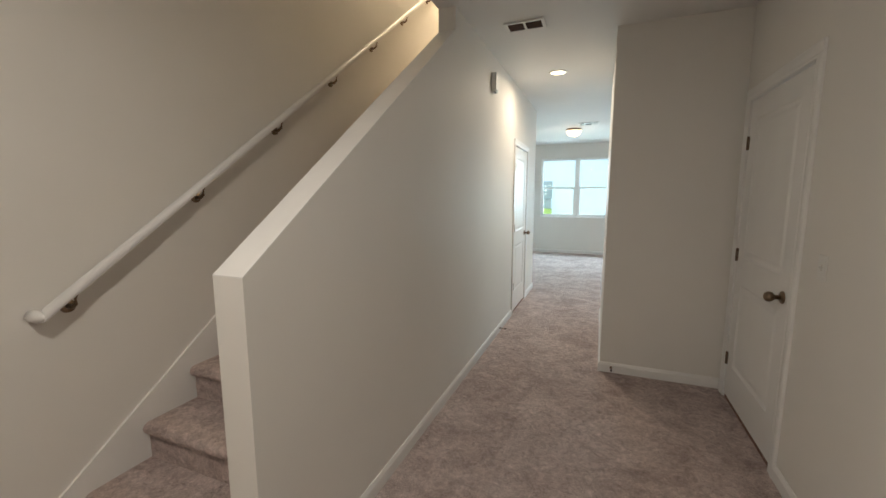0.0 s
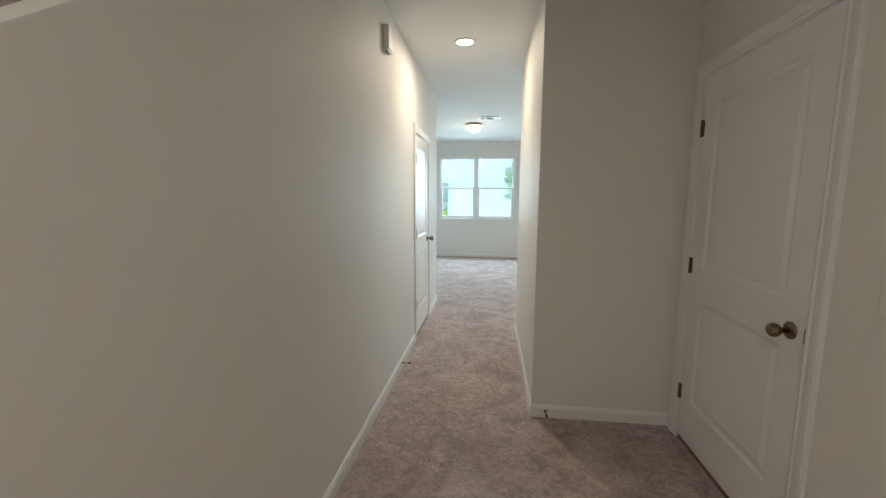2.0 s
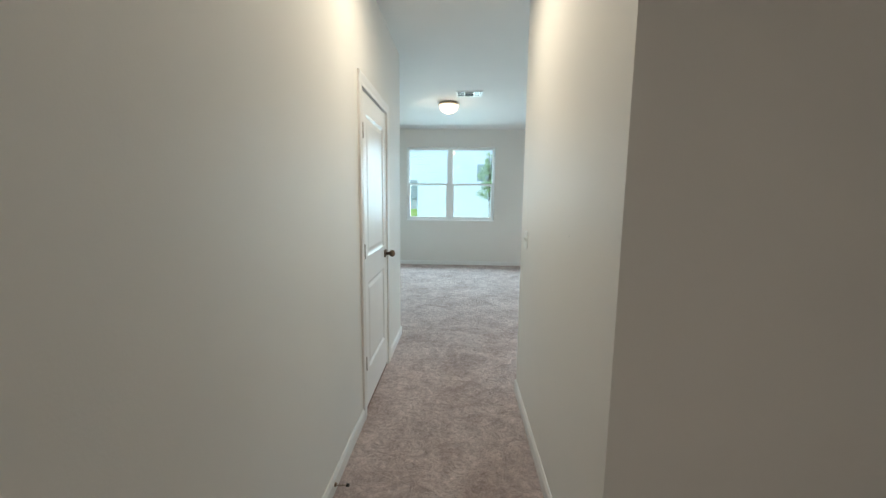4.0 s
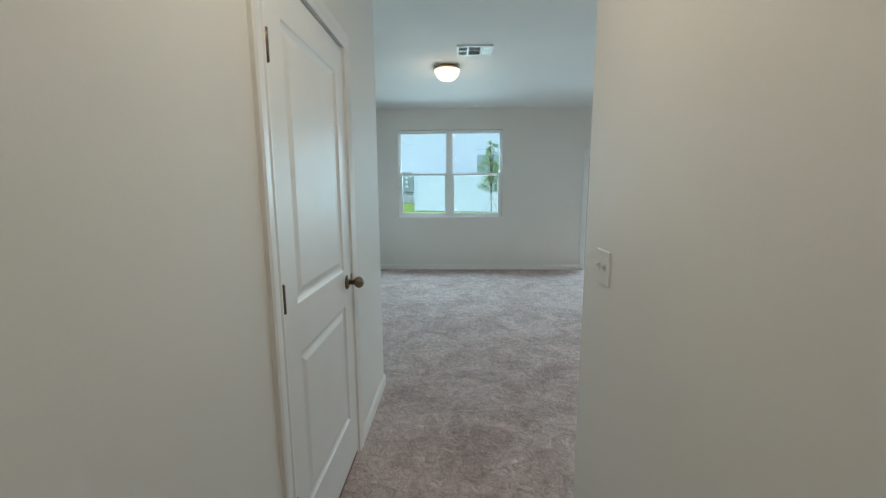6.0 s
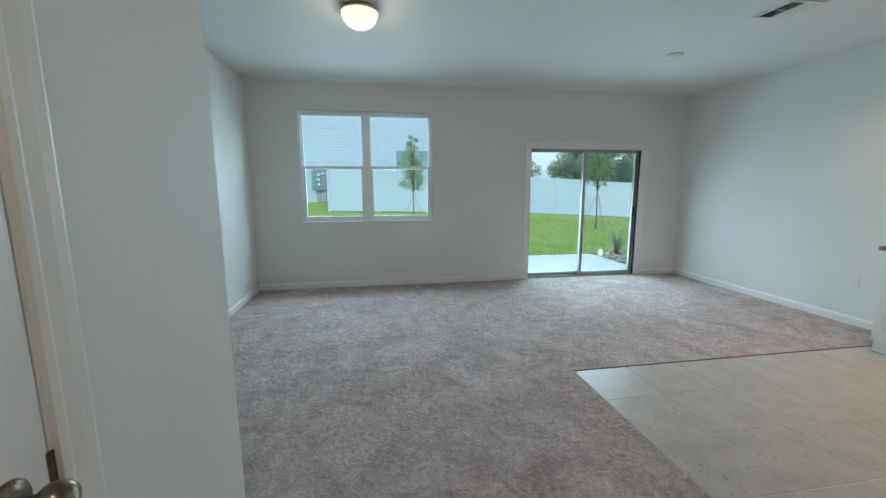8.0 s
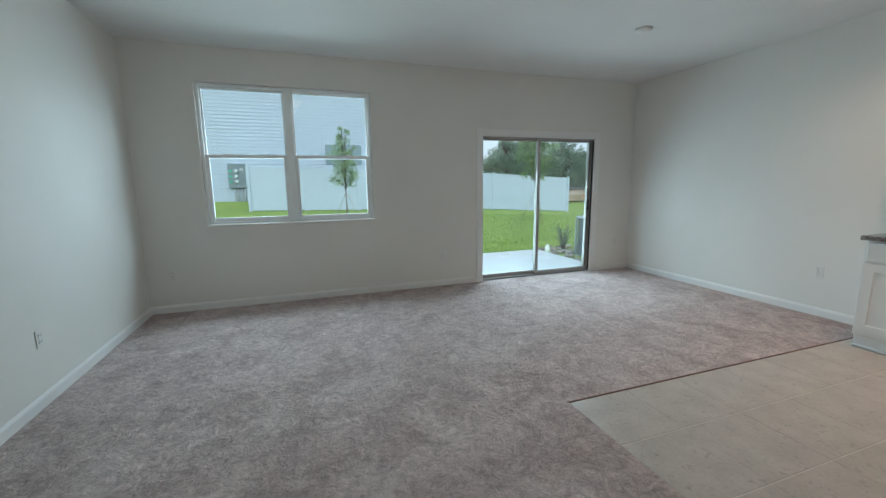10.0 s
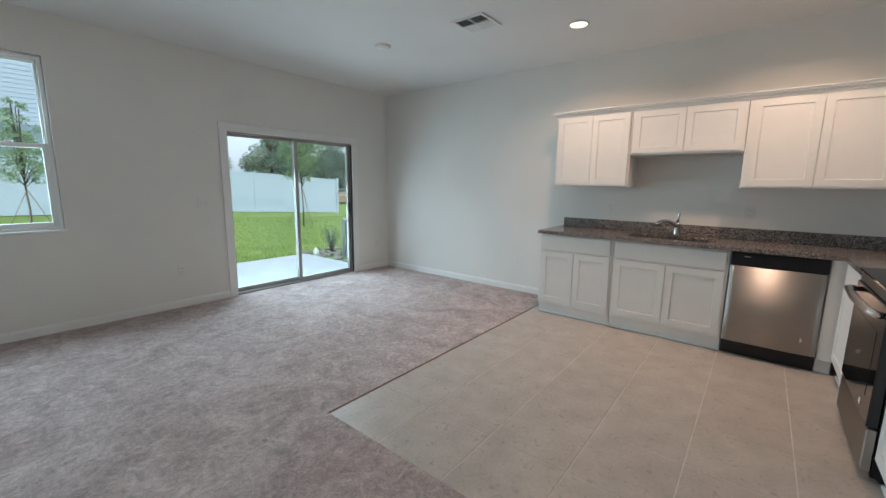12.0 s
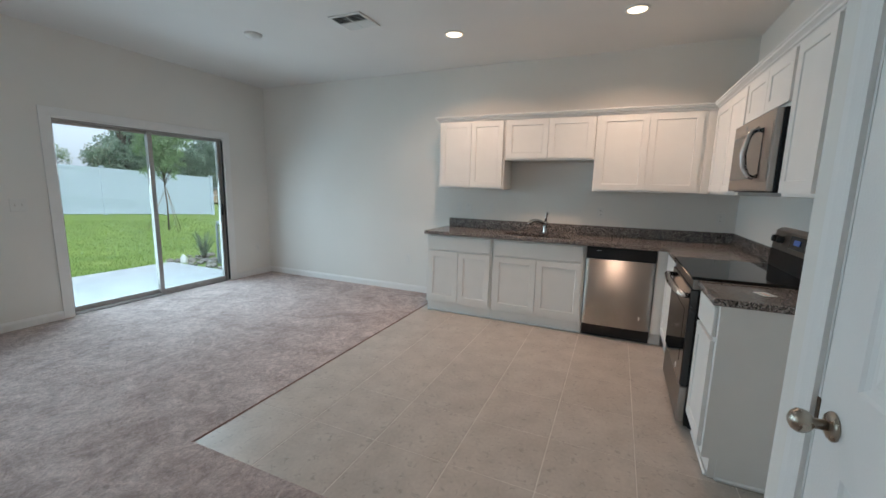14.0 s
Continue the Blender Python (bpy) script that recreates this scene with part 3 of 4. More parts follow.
rp = [(0, 0, rail_z(-1.90)), (0, 4.2, rail_z(-1.9 + 4.2))]
rb = bmesh.new()
sec = [(0.021 * math.cos(a) * 1.0, 0.026 * math.sin(a)) for a in [2 * math.pi * k / 14 for k in range(14)]]
va = [[rb.verts.new((sx, yy, zz + sz)) for sx, sz in sec] for _, yy, zz in rp]
for i in range(14):
    rb.faces.new((va[0][i], va[0][(i + 1) % 14], va[1][(i + 1) % 14], va[1][i])).smooth = True
rb.faces.new(va[0])
rb.faces.new(va[1])
part("rail", rb, M_TRIM, rail)
part("return_end", tube([(0.0, 0.012, rail_z(-1.888)), (-0.004, 0.004, rail_z(-1.90)), (-0.02, -0.002, rail_z(-1.905)), (-0.069, -0.002, rail_z(-1.905))], [0.022, 0.024, 0.024, 0.024], 14), M_TRIM, rail)
for y in (-1.79, -1.19, -0.60, 0.01, 0.63, 1.25, 1.9):
    z = rail_z(y)
    bk = tube([(-0.068, y + 1.9, z - 0.075), (-0.03, y + 1.9, z - 0.075), (-0.008, y + 1.9, z - 0.06), (0, y + 1.9, z - 0.02)], [0.013, 0.009, 0.008, 0.009], 10)
    lathe([(0.0, -0.069), (0.028, -0.069), (0.026, -0.06), (0.0, -0.058)], "x", 18, bk, (0, y + 1.9, z - 0.075))
    part("bracket", bk, M_BRONZE, rail, "dark bronze rail bracket")

# ---- window and sliding door ----


def frame4(x0, x1, z0, z1, y0, y1, l, r, b, t, bev=0.003):
    bm = bmesh.new()
    box(bm, x0, x0 + l, y0, y1, z0, z1, bev)
    box(bm, x1 - r, x1, y0, y1, z0, z1, bev)
    box(bm, x0 + l, x1 - r, y0 + 0.001, y1 - 0.001, z0, z0 + b, bev)
    box(bm, x0 + l, x1 - r, y0 + 0.001, y1 - 0.001, z1 - t, z1, bev)
    return bm


def pane(x0, x1, z0, z1, y, parent):
    g = part("pane", bx(x0, x1, y, y + 0.004, z0, z1), M_GLASS, parent, "clear glass pane")
    g.visible_shadow = False
    return g


win = thing("window_1", pose(0, WN, 0), "white vinyl twin single-hung window over the lawn", "window", **STRUCT)
part("window_frame", frame4(WX0 + 0.004, WX1 - 0.004, WZ0 + 0.004, WZ1 - 0.004, 0.035, 0.115, 0.028, 0.028, 0.03, 0.03), M_VINYL, win)
part("window_sill", bx(WX0 - 0.008, WX1 + 0.008, -0.014, 0.034, WZ0 - 0.012, WZ0 + 0.008, 0.004), M_TRIM, win)
wm = (WX0 + WX1) / 2 - 0.01
part("mullion", bx(wm - 0.042, wm + 0.042, 0.03, 0.11, WZ0 + 0.034, WZ1 - 0.034, 0.004), M_VINYL, win)
for a, b in ((WX0 + 0.032, wm - 0.042), (wm + 0.042, WX1 - 0.032)):
    up = part("upper_sash", frame4(a, b, 1.635, WZ1 - 0.034, 0.078, 0.104, 0.018, 0.018, 0.03, 0.018), M_VINYL, win)
    pane(a + 0.018, b - 0.018, 1.665, WZ1 - 0.052, 0.09, up)
    lo = part("lower_sash", frame4(a, b, WZ0 + 0.034, 1.672, 0.045, 0.076, 0.036, 0.036, 0.04, 0.036), M_VINYL, win)
    pane(a + 0.036, b - 0.036, WZ0 + 0.074, 1.636, 0.06, lo)
    for u in (0.28, 0.72):
        part("sash_lock", bx(a + (b - a) * u - 0.025, a + (b - a) * u + 0.025, 0.04, 0.062, 1.672, 1.684, 0.003), M_VINYL, lo)

sd = thing("sliding_door", pose(0, WN, 0), "aluminium two-panel sliding glass patio door with white casing", "sliding door", **STRUCT)
part("door_frame", frame4(SX0, SX1, 0.0, SZ1, 0.02, 0.14, 0.022, 0.03, 0.022, 0.024), M_ALU, sd)
sm = 3.625
pl = part("fixed_panel", frame4(SX0 + 0.022, sm + 0.03, 0.022, SZ1 - 0.024, 0.085, 0.115, 0.028, 0.05, 0.05, 0.03), M_ALU, sd)
pane(SX0 + 0.05, sm - 0.02, 0.072, SZ1 - 0.054, 0.098, pl)
pr = part("sliding_panel", frame4(sm - 0.03, SX1 - 0.03, 0.022, SZ1 - 0.024, 0.04, 0.07, 0.05, 0.04, 0.05, 0.03), M_ALU, sd)
pane(sm + 0.02, SX1 - 0.07, 0.072, SZ1 - 0.054, 0.054, pr)
part("handle", bx(SX1 - 0.062, SX1 - 0.046, 0.018, 0.04, 0.92, 1.08, 0.004), M_BLACK, pr)
# black strip that makes one jamb darker than the other
part("dark_jamb_strip", bx(SX1 - 0.03, SX1 - 0.004, 0.004, 0.0195, 0.02, SZ1 - 0.03, 0.002), M_BLACK, sd)
part("keeper", lathe([(0.0, 0.012), (0.011, 0.012), (0.011, 0.022), (0.0, 0.022)], "y", 14, at=(SX0 + 0.012, 0, 0.94)), M_BLACK, sd)
for nm, b in (("casing", (SX0 - CW, SX0 + 0.004, -0.014, 0.0, 0, SZ1 + 0.004)), ("casing", (SX1 - 0.004, SX1 + CW, -0.014, 0.0, 0, SZ1 + 0.004)), ("head_casing", (SX0 - CW, SX1 + CW, -0.014, 0.0, SZ1 + 0.004, SZ1 + CW))):
    part(nm, bx(*b, 0.003), M_TRIM, sd)
part("jamb_liner", frame4(SX0 - 0.002, SX1 + 0.002, -0.02, SZ1 + 0.002, -0.001, 0.02, 0.012, 0.012, 0.02, 0.012), M_TRIM, sd)

# ---- kitchen ----
SH = [(0, 0), (0.003, 0.006), (0.004, 0.0062)]


def shaker(w, z0, z1, parent, x=0.0, y=0.0, st=0.058, name="door"):
    """A shaker front: flat frame with a sunk panel, its face at local y."""
    bm = panelled(w, z0, z1, [(st, w - st, z0 + st, z1 - st)], 0.019, SH)
    bmesh.ops.translate(bm, verts=bm.verts, vec=(x, y, 0))
    return part(name, bm, M_CAB, parent)


def slab(w, z0, z1, parent, x, y, name="drawer_front"):
    return part(name, bx(x, x + w, y, y + 0.019, z0, z1, 0.003), M_CAB, parent)


def base_cabinet(m, w, label, doors=2, depth=0.618, drawer=True, sink_below=False):
    """Local x across, front in y=0, doors proud of it; body to +y."""
    c = thing("base_cabinet", m, label, "cabinet", "base cabinets")
    body = bx(0.001, w - 0.001, 0, depth, 0.105, 0.66 if sink_below else 0.868, 0.002)
    if sink_below:
        box(body, 0.001, w - 0.001, 0, 0.05, 0.661, 0.868)
        box(body, 0.001, 0.02, 0.051, depth, 0.661, 0.868)
        box(body, w - 0.02, w - 0.001, 0.051, depth, 0.661, 0.868)
    part("body", body, M_CAB, c)
    part("toe_kick", bx(0.001, w - 0.001, 0.035, depth, 0.0, 0.104), M_CAB, c)
    part("shoe_moulding", bx(0.001, w - 0.001, 0.019, 0.0345, 0.0, 0.02, 0.006), M_TRIM, c)
    g = 0.022
    if drawer:
        slab(w - 2 * g, 0.703, 0.850, c, g, -0.0195)
    n = doors
    dw = (w - 2 * g - (n - 1) * 0.006) / n
    for i in range(n):
        shaker(dw, 0.140, 0.684 if drawer else 0.850, c, g + i * (dw + 0.006), -0.0195)
    return c


def upper_cabinet(m, w, z0, z1, label, doors=2, depth=0.328, g=0.02):
    c = thing("wall_cabinet", m, label, "cabinet", "wall cabinets")
    part("body", bx(0.001, w - 0.001, 0, depth, z0, z1, 0.002), M_CAB, c)
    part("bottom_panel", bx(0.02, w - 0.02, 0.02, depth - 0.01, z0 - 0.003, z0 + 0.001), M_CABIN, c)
    dw = (w - 2 * g - (doors - 1) * 0.004) / doors
    for i in range(doors):
        shaker(dw, z0 + 0.018, z1 - 0.012, c, g + i * (dw + 0.004), -0.0195, 0.055)
    return c


EF, SF = 4.605, 2.425    # cabinet front planes
E_ = lambda y: pose(EF, y, 0, 0, 0, -90)
S_ = lambda x: pose(x, SF, 0, 0, 0, 180)
base_cabinet(E_(4.772), 0.750, "white shaker base cabinet with one drawer front")
base_cabinet(E_(4.020), 0.906, "white shaker sink base cabinet under granite", sink_below=True)
filler = thing("filler_panel", E_(2.522), "white narrow filler panel beside the dishwasher", "cabinet", "base cabinets")
part("panel", bx(0.0, 0.09, 0, 0.5, 0.105, 0.868, 0.002), M_CAB, filler)
part("toe_kick", bx(0.0, 0.09, 0.035, 0.5, 0, 0.104), M_CAB, filler)
cc = base_cabinet(S_(4.604), 0.612, "white corner base cabinet between range and dishwasher", doors=1, depth=0.575)
sc = base_cabinet(pose(3.232, SF - 0.018, 0, 0, 0, 180), 0.384, "white shaker end base cabinet with plain side panel", doors=1, depth=0.557)
part("side_panel", bx(0.3842, 0.392, 0.0, 0.557, 0.105, 0.868), M_CAB, sc)
part("side_toe", bx(0.3842, 0.392, 0.065, 0.557, 0.0, 0.1048), M_CAB, sc)
part("side_shoe", bx(0.3922, 0.406, 0.065, 0.557, 0.0, 0.02, 0.006), M_TRIM, sc)

UF, US = 4.895, 2.145
UE = lambda y: pose(UF, y, 0, 0, 0, -90)
UU = lambda x: pose(x, US, 0, 0, 0, 180)
UT = 2.085
upper_cabinet(UE(4.772), 0.755, 1.366, UT, "tall white two-door shaker wall cabinet at the run's end")
upper_cabinet(UE(4.016), 0.888, 1.667, UT, "short white two-door shaker wall cabinet above the sink")
upper_cabinet(UE(3.127), 0.907, 1.366, UT, "tall white two-door shaker wall cabinet", g=0.033)
cf = thing("filler_panel", UE(2.219), "white corner filler between wall cabinets", "cabinet", "wall cabinets")
part("panel", bx(0.0, 0.06, 0.002, 0.328, 1.366, UT), M_CAB, cf)
upper_cabinet(UU(4.894), 0.905, 1.366, UT, "tall white corner wall cabinet beside the microwave", depth=0.294)
upper_cabinet(UU(3.988), 0.780, 1.81, UT, "short white two-door wall cabinet above the microwave", depth=0.294)
upper_cabinet(UU(3.207), 0.405, 1.366, UT, "tall white single-door wall cabinet beside the pantry", doors=1, depth=0.294)
# crown moulding, mitred at the corner and returned to the wall
prof = [(0.0, 0.0), (0.010, 0.0), (0.012, 0.010), (0.020, 0.012), (0.022, 0.022), (0.032, 0.030), (0.040, 0.034), (0.042, 0.044), (0.050, 0.048), (0.050, 0.058), (0.0, 0.058)]
bm = bmesh.new()
z0 = UT - 0.004
path = [((WE - 0.001, 4.773), (0, 1)), ((UF, 4.773), (-1, 1)), ((UF, US), (-1, 1)), ((2.802, US), (-1, 1)), ((2.802, 1.851), (-1, 0))]
rg = [[bm.verts.new((p[0] + d[0] * a, p[1] + d[1] * a, z0 + b)) for a, b in prof] for p, d in path]
for a, b in zip(rg, rg[1:]):
    for i in range(len(prof)):
        j = (i + 1) % len(prof)
        bm.faces.new((a[i], a[j], b[j], b[i]))
bm.faces.new(rg[0])
bm.faces.new(rg[-1])
solid("crown_moulding", bm, M_CAB, "white stepped crown moulding on the wall cabinets", "moulding")

wt_ = thing("worktop", pose(0, 0, 0.868), "brown-grey speckled polished granite worktop", "worktop")
SKX0, SKX1, SKY0, SKY1 = 4.70, 5.06, 3.27, 3.95
CX, CY = 4.563, 2.462
tp = bmesh.new()
for b in ((CX, WE, SKY1, 4.79), (CX, WE, 1.85, SKY0), (CX, SKX0, SKY0, SKY1), (SKX1, WE, SKY0, SKY1), (3.992, CX, 1.85, CY)):
    box(tp, *b, 0.0, 0.034)
bmesh.ops.remove_doubles(tp, verts=tp.verts, dist=0.0005)
part("long_slab", tp, M_GRANITE, wt_)
part("end_slab", bx(2.822, 3.231, 1.85, CY - 0.02, 0, 0.034, 0.004), M_GRANITE, wt_)
part("backsplash", bx(WE - 0.02, WE, 1.87, 4.765, 0.0345, 0.135, 0.002), M_GRANITE, wt_)
part("side_splash", bx(3.992, WE - 0.001, 1.85, 1.869, 0.0345, 0.135, 0.002), M_GRANITE, wt_)
part("end_splash", bx(2.822, 3.231, 1.85, 1.869, 0.0345, 0.135, 0.002), M_GRANITE, wt_)
sink = thing("sink", pose((SKX0 + SKX1) / 2, (SKY0 + SKY1) / 2, 0.70), "undermount stainless steel kitchen sink", "sink")
hx, hy = (SKX1 - SKX0) / 2 + 0.006, (SKY1 - SKY0) / 2 + 0.006
sb = bmesh.new()
for b in ((-hx, hx, -hy, hy, 0, 0.004), (-hx, -hx + 0.004, -hy, hy, 0, 0.167), (hx - 0.004, hx, -hy, hy, 0, 0.167), (-hx, hx, -hy, -hy + 0.004, 0, 0.167), (-hx, hx, hy - 0.004, hy, 0, 0.167)):
    box(sb, *b)
part("basin", sb, M_SINK, sink)
part("drain", lathe([(0.0, 0.004), (0.045, 0.004), (0.042, 0.008), (0.0, 0.007)], "z", 24), M_CHROME, sink)
fc = thing("faucet", pose(5.10, 3.585, 0.902), "chrome pull-out kitchen faucet with lever", "faucet")
part("base", lathe([(0.0, 0.0), (0.03, 0.0), (0.028, 0.008), (0.024, 0.02), (0.023, 0.10), (0.026, 0.115), (0.021, 0.13), (0.0, 0.135)], "z", 24), M_CHROME, fc)
part("spout", tube([(0, 0, 0.085), (-0.03, 0.03, 0.115), (-0.075, 0.075, 0.138), (-0.12, 0.115, 0.135), (-0.15, 0.14, 0.115), (-0.158, 0.147, 0.095)], [0.021, 0.020, 0.019, 0.020, 0.024, 0.022], 14), M_CHROME, fc)
part("lever", tube([(0, 0, 0.128), (0.0, -0.004, 0.165), (-0.004, -0.012, 0.215), (-0.008, -0.018, 0.228)], [0.015, 0.010, 0.013, 0.008], 12), M_CHROME, fc)

dw = thing("dishwasher", E_(3.112), "stainless steel dishwasher with black control strip", "dishwasher")
part("tub", bx(0.004, 0.584, 0.012, 0.56, 0.105, 0.862), M_BLACK, dw)
bm = bmesh.new()
for i in range(16):
    a, b = 0.005 + 0.578 * i / 16, 0.005 + 0.578 * (i + 1) / 16
    ya, yb = [-0.022 - 0.012 * math.sin(math.pi * k / 16) ** 0.7 for k in (i, i + 1)]
    q = [bm.verts.new(p) for p in ((a, ya, 0.125), (b, yb, 0.125), (b, yb, 0.752), (a, ya, 0.752), (a, 0.01, 0.125), (b, 0.01, 0.125), (b, 0.01, 0.752), (a, 0.01, 0.752))]
    for f_ in ((0, 1, 2, 3), (3, 2, 6, 7), (0, 4, 5, 1)):
        bm.faces.new([q[k] for k in f_]).smooth = f_[0] == 0 and f_[3] == 3
    if i in (0, 15):
        k = (0, 3, 7, 4) if i == 0 else (1, 5, 6, 2)
        bm.faces.new([q[j] for j in k])
bmesh.ops.remove_doubles(bm, verts=bm.verts, dist=0.0003)
part("door_panel", bm, M_STEEL, dw)
part("control_strip", bx(0.005, 0.583, -0.028, 0.01, 0.754, 0.862, 0.004), M_BLACK, dw)
part("indicator", bx(0.09, 0.13, -0.0285, -0.0275, 0.83, 0.833), M_PLATE, dw)
part("toe_panel", bx(0.005, 0.583, 0.03, 0.05, 0.0, 0.10), M_BLACK, dw)
part("access_panel", bx(0.005, 0.583, -0.01, 0.01, 0.045, 0.122), M_BLACK, dw)
part("badge", lathe([(0.0, -0.0295), (0.022, -0.0295), (0.022, -0.028), (0.0, -0.028)], "y", 24, at=(0.475, 0, 0.235)), M_PLATE, dw, "round white sticker")

rg_ = thing("range", S_(3.988), "black glass-top electric range with stainless trim", "range")
RW = 0.752
part("body", bx(0.002, RW, 0.0, 0.57, 0.03, 0.90), M_BLACK, rg_)
for x, y in ((0.05, 0.05), (RW - 0.05, 0.05), (0.05, 0.5), (RW - 0.05, 0.5)):
    part("foot", lathe([(0.0, 0.0), (0.02, 0.0), (0.016, 0.03), (0.0, 0.03)], "z", 12, at=(x, y, 0)), M_BLACK, rg_)
part("cooktop", bx(0.0, RW + 0.002, -0.045, 0.50, 0.9005, 0.918, 0.004), M_BGLASS, rg_)
part("front_trim", bx(0.004, RW - 0.002, -0.035, -0.001, 0.845, 0.899, 0.003), M_STEEL, rg_)
od = part("oven_door", bx(0.004, RW - 0.002, -0.045, -0.001, 0.27, 0.843, 0.005), M_BGLASS, rg_)
part("oven_window", bx(0.12, RW - 0.12, -0.0465, -0.0445, 0.38, 0.70, 0.0005), M_DGLASS, od)
part("handle", tube([(0.05, -0.046, 0.795), (0.055, -0.075, 0.80), (0.12, -0.094, 0.805), (RW / 2, -0.106, 0.807), (RW - 0.12, -0.094, 0.805), (RW - 0.055, -0.075, 0.80), (RW - 0.05, -0.046, 0.795)], [0.016, 0.017, 0.019, 0.020, 0.019, 0.017, 0.016], 14), M_STEELH, od)
part("drawer", bx(0.004, RW - 0.002, -0.04, -0.001, 0.05, 0.262, 0.005), M_STEEL, rg_)
part("badge", lathe([(0.0, -0.0475), (0.018, -0.0475), (0.018, -0.045), (0.0, -0.045)], "y", 20, at=(0.56, 0, 0.32)), M_PLATE, rg_)
bg = part("backguard", prism([(0.50, 0.90), (0.58, 0.90), (0.58, 1.165), (0.545, 1.165), (0.52, 1.15), (0.505, 1.04)], "x", 0.0, RW), M_STEEL, rg_)
part("lower_guard", prism([(0.496, 0.918), (0.5, 0.918), (0.504, 1.03), (0.499, 1.03)], "x", 0.004, RW - 0.004), M_BLACK, rg_)
part("display", prism([(0.5045, 1.06), (0.507, 1.06), (0.5185, 1.135), (0.5145, 1.135)], "x", 0.27, 0.50), M_BGLASS, bg)
part("clock", prism([(0.5035, 1.085), (0.506, 1.085), (0.511, 1.115), (0.5085, 1.115)], "x", 0.34, 0.42), M_SCREEN, bg)
for x in (0.06, 0.15, 0.58, 0.68):
    kb = lathe([(0.0, 0.0), (0.024, 0.0), (0.021, -0.03), (0.0, -0.032)], "y", 18)
    bmesh.ops.transform(kb, matrix=pose(x, 0.513, 1.095, -8), verts=kb.verts)
    part("knob", kb, M_BLACK, bg)

mw = thing("microwave", pose(3.986, 2.205, 1.392, 0, 0, 180), "stainless over-the-range microwave with curved handle", "microwave")
MW, MH = 0.762, 0.41
part("case", bx(0.0, MW, 0.032, 0.352, 0.0, MH, 0.003), M_BLACK, mw)
part("front", bx(0.0, MW, 0.0, 0.031, 0.0, MH, 0.004), M_STEEL, mw)
part("door_window", bx(0.03, 0.60, -0.003, 0.001, 0.07, MH - 0.075, 0.0008), M_DGLASS, mw)
part("control_panel", bx(0.625, MW - 0.02, -0.002, 0.001, 0.05, MH - 0.06, 0.0008), M_STEEL, mw)
part("handle", tube([(0.53, 0.0, 0.07), (0.525, -0.03, 0.085), (0.525, -0.052, 0.13), (0.525, -0.062, 0.205), (0.525, -0.052, 0.28), (0.525, -0.03, 0.325), (0.53, 0.0, 0.34)], [0.013, 0.014, 0.016, 0.017, 0.016, 0.014, 0.013], 12), M_STEELH, mw)
part("badge", lathe([(0.0, -0.002), (0.014, -0.002), (0.014, 0.001), (0.0, 0.001)], "y", 16, at=(0.27, 0, MH - 0.035)), M_DIAL, mw)
part("vent_bottom", bx(0.04, MW - 0.04, 0.03, 0.33, -0.006, 0.0), M_BLACK, mw)
paper = thing("instruction_leaflet", pose(3.03, 2.2, 0.9025, 0, 0, 20), "small white printed leaflet lying on granite", "leaflet")
part("sheet", bx(-0.04, 0.04, -0.03, 0.03, 0, 0.0012), M_PAPER, paper)
for i in range(3):
    part("print_line", bx(-0.03, 0.02, 0.012 - i * 0.014, 0.016 - i * 0.014, 0.0013, 0.0016), M_ORANGE if i == 1 else M_METER, paper)

# ---- wall plates ----


def outlet(m, label="white duplex power outlet plate on the wall", sockets=2):
    """Local -y faces the room."""
    o = thing("wall_outlet", m, label, "outlet", "power outlets")
    part("plate", bx(-0.035, 0.035, -0.006, 0, -0.057, 0.057, 0.003, 2), M_PLATE, o)
    for s in (-1, 1):
        so = part("socket", bx(-0.016, 0.016, -0.0085, -0.005, s * 0.02 - 0.014, s * 0.02 + 0.014, 0.004), M_PLATE, o)
        for x in (-0.006, 0.006):
            part("slot", bx(x - 0.001, x + 0.001, -0.0088, -0.0084, s * 0.02 - 0.003, s * 0.02 + 0.006), M_SLOT, so)
    return o


def switch(m, n=1, label="white toggle light switch plate on the wall"):
    o = thing("light_switch", m, label, "light switch", "light switches")
    w = 0.035 + 0.0235 * (n - 1)
    part("plate", bx(-w, w, -0.006, 0, -0.057, 0.057, 0.003, 2), M_PLATE, o)
    for i in range(n):
        x = (i - (n - 1) / 2) * 0.047
        # recess shade put into the beige of a flat strip
        part("toggle_slot", bx(x - 0.0056, x + 0.0056, -0.0065, -0.0055, -0.0125, 0.0125), M_CABIN, o, "shaded slot round the toggle")
        part("toggle", prism([(-0.006, -0.009), (-0.018, 0.005), (-0.0165, 0.011), (-0.006, 0.0085)], "x", x - 0.0046, x + 0.0046), M_PLATE, o)
        for z in (-0.03, 0.03):
            part("screw", lathe([(0.0, -0.0066), (0.0022, -0.0064), (0.0022, -0.0058), (0.0, -0.0058)], "y", 10, at=(x, 0, z)), M_PLATE, o)
    return o


NF = lambda x, z: pose(x, WN, z)
EFc = lambda y, z: pose(WE, y, z, 0, 0, -90)
WFc = lambda x, y, z: pose(x, y, z, 0, 0, 90)
for x in (-0.877, 2.173, 4.99):
    outlet(NF(x, 0.41))
switch(NF(2.44, 1.13), 2)
outlet(EFc(5.345, 0.44))
switch(EFc(4.643, 1.14))
outlet(EFc(4.526, 1.14), "white low-voltage jack plate above the worktop")
outlet(EFc(4.25, 1.14), "white power outlet above the worktop")
outlet(EFc(3.04, 1.144), "white power outlet above the worktop")
outlet(EFc(1.975, 1.13), "white power outlet in the kitchen corner")
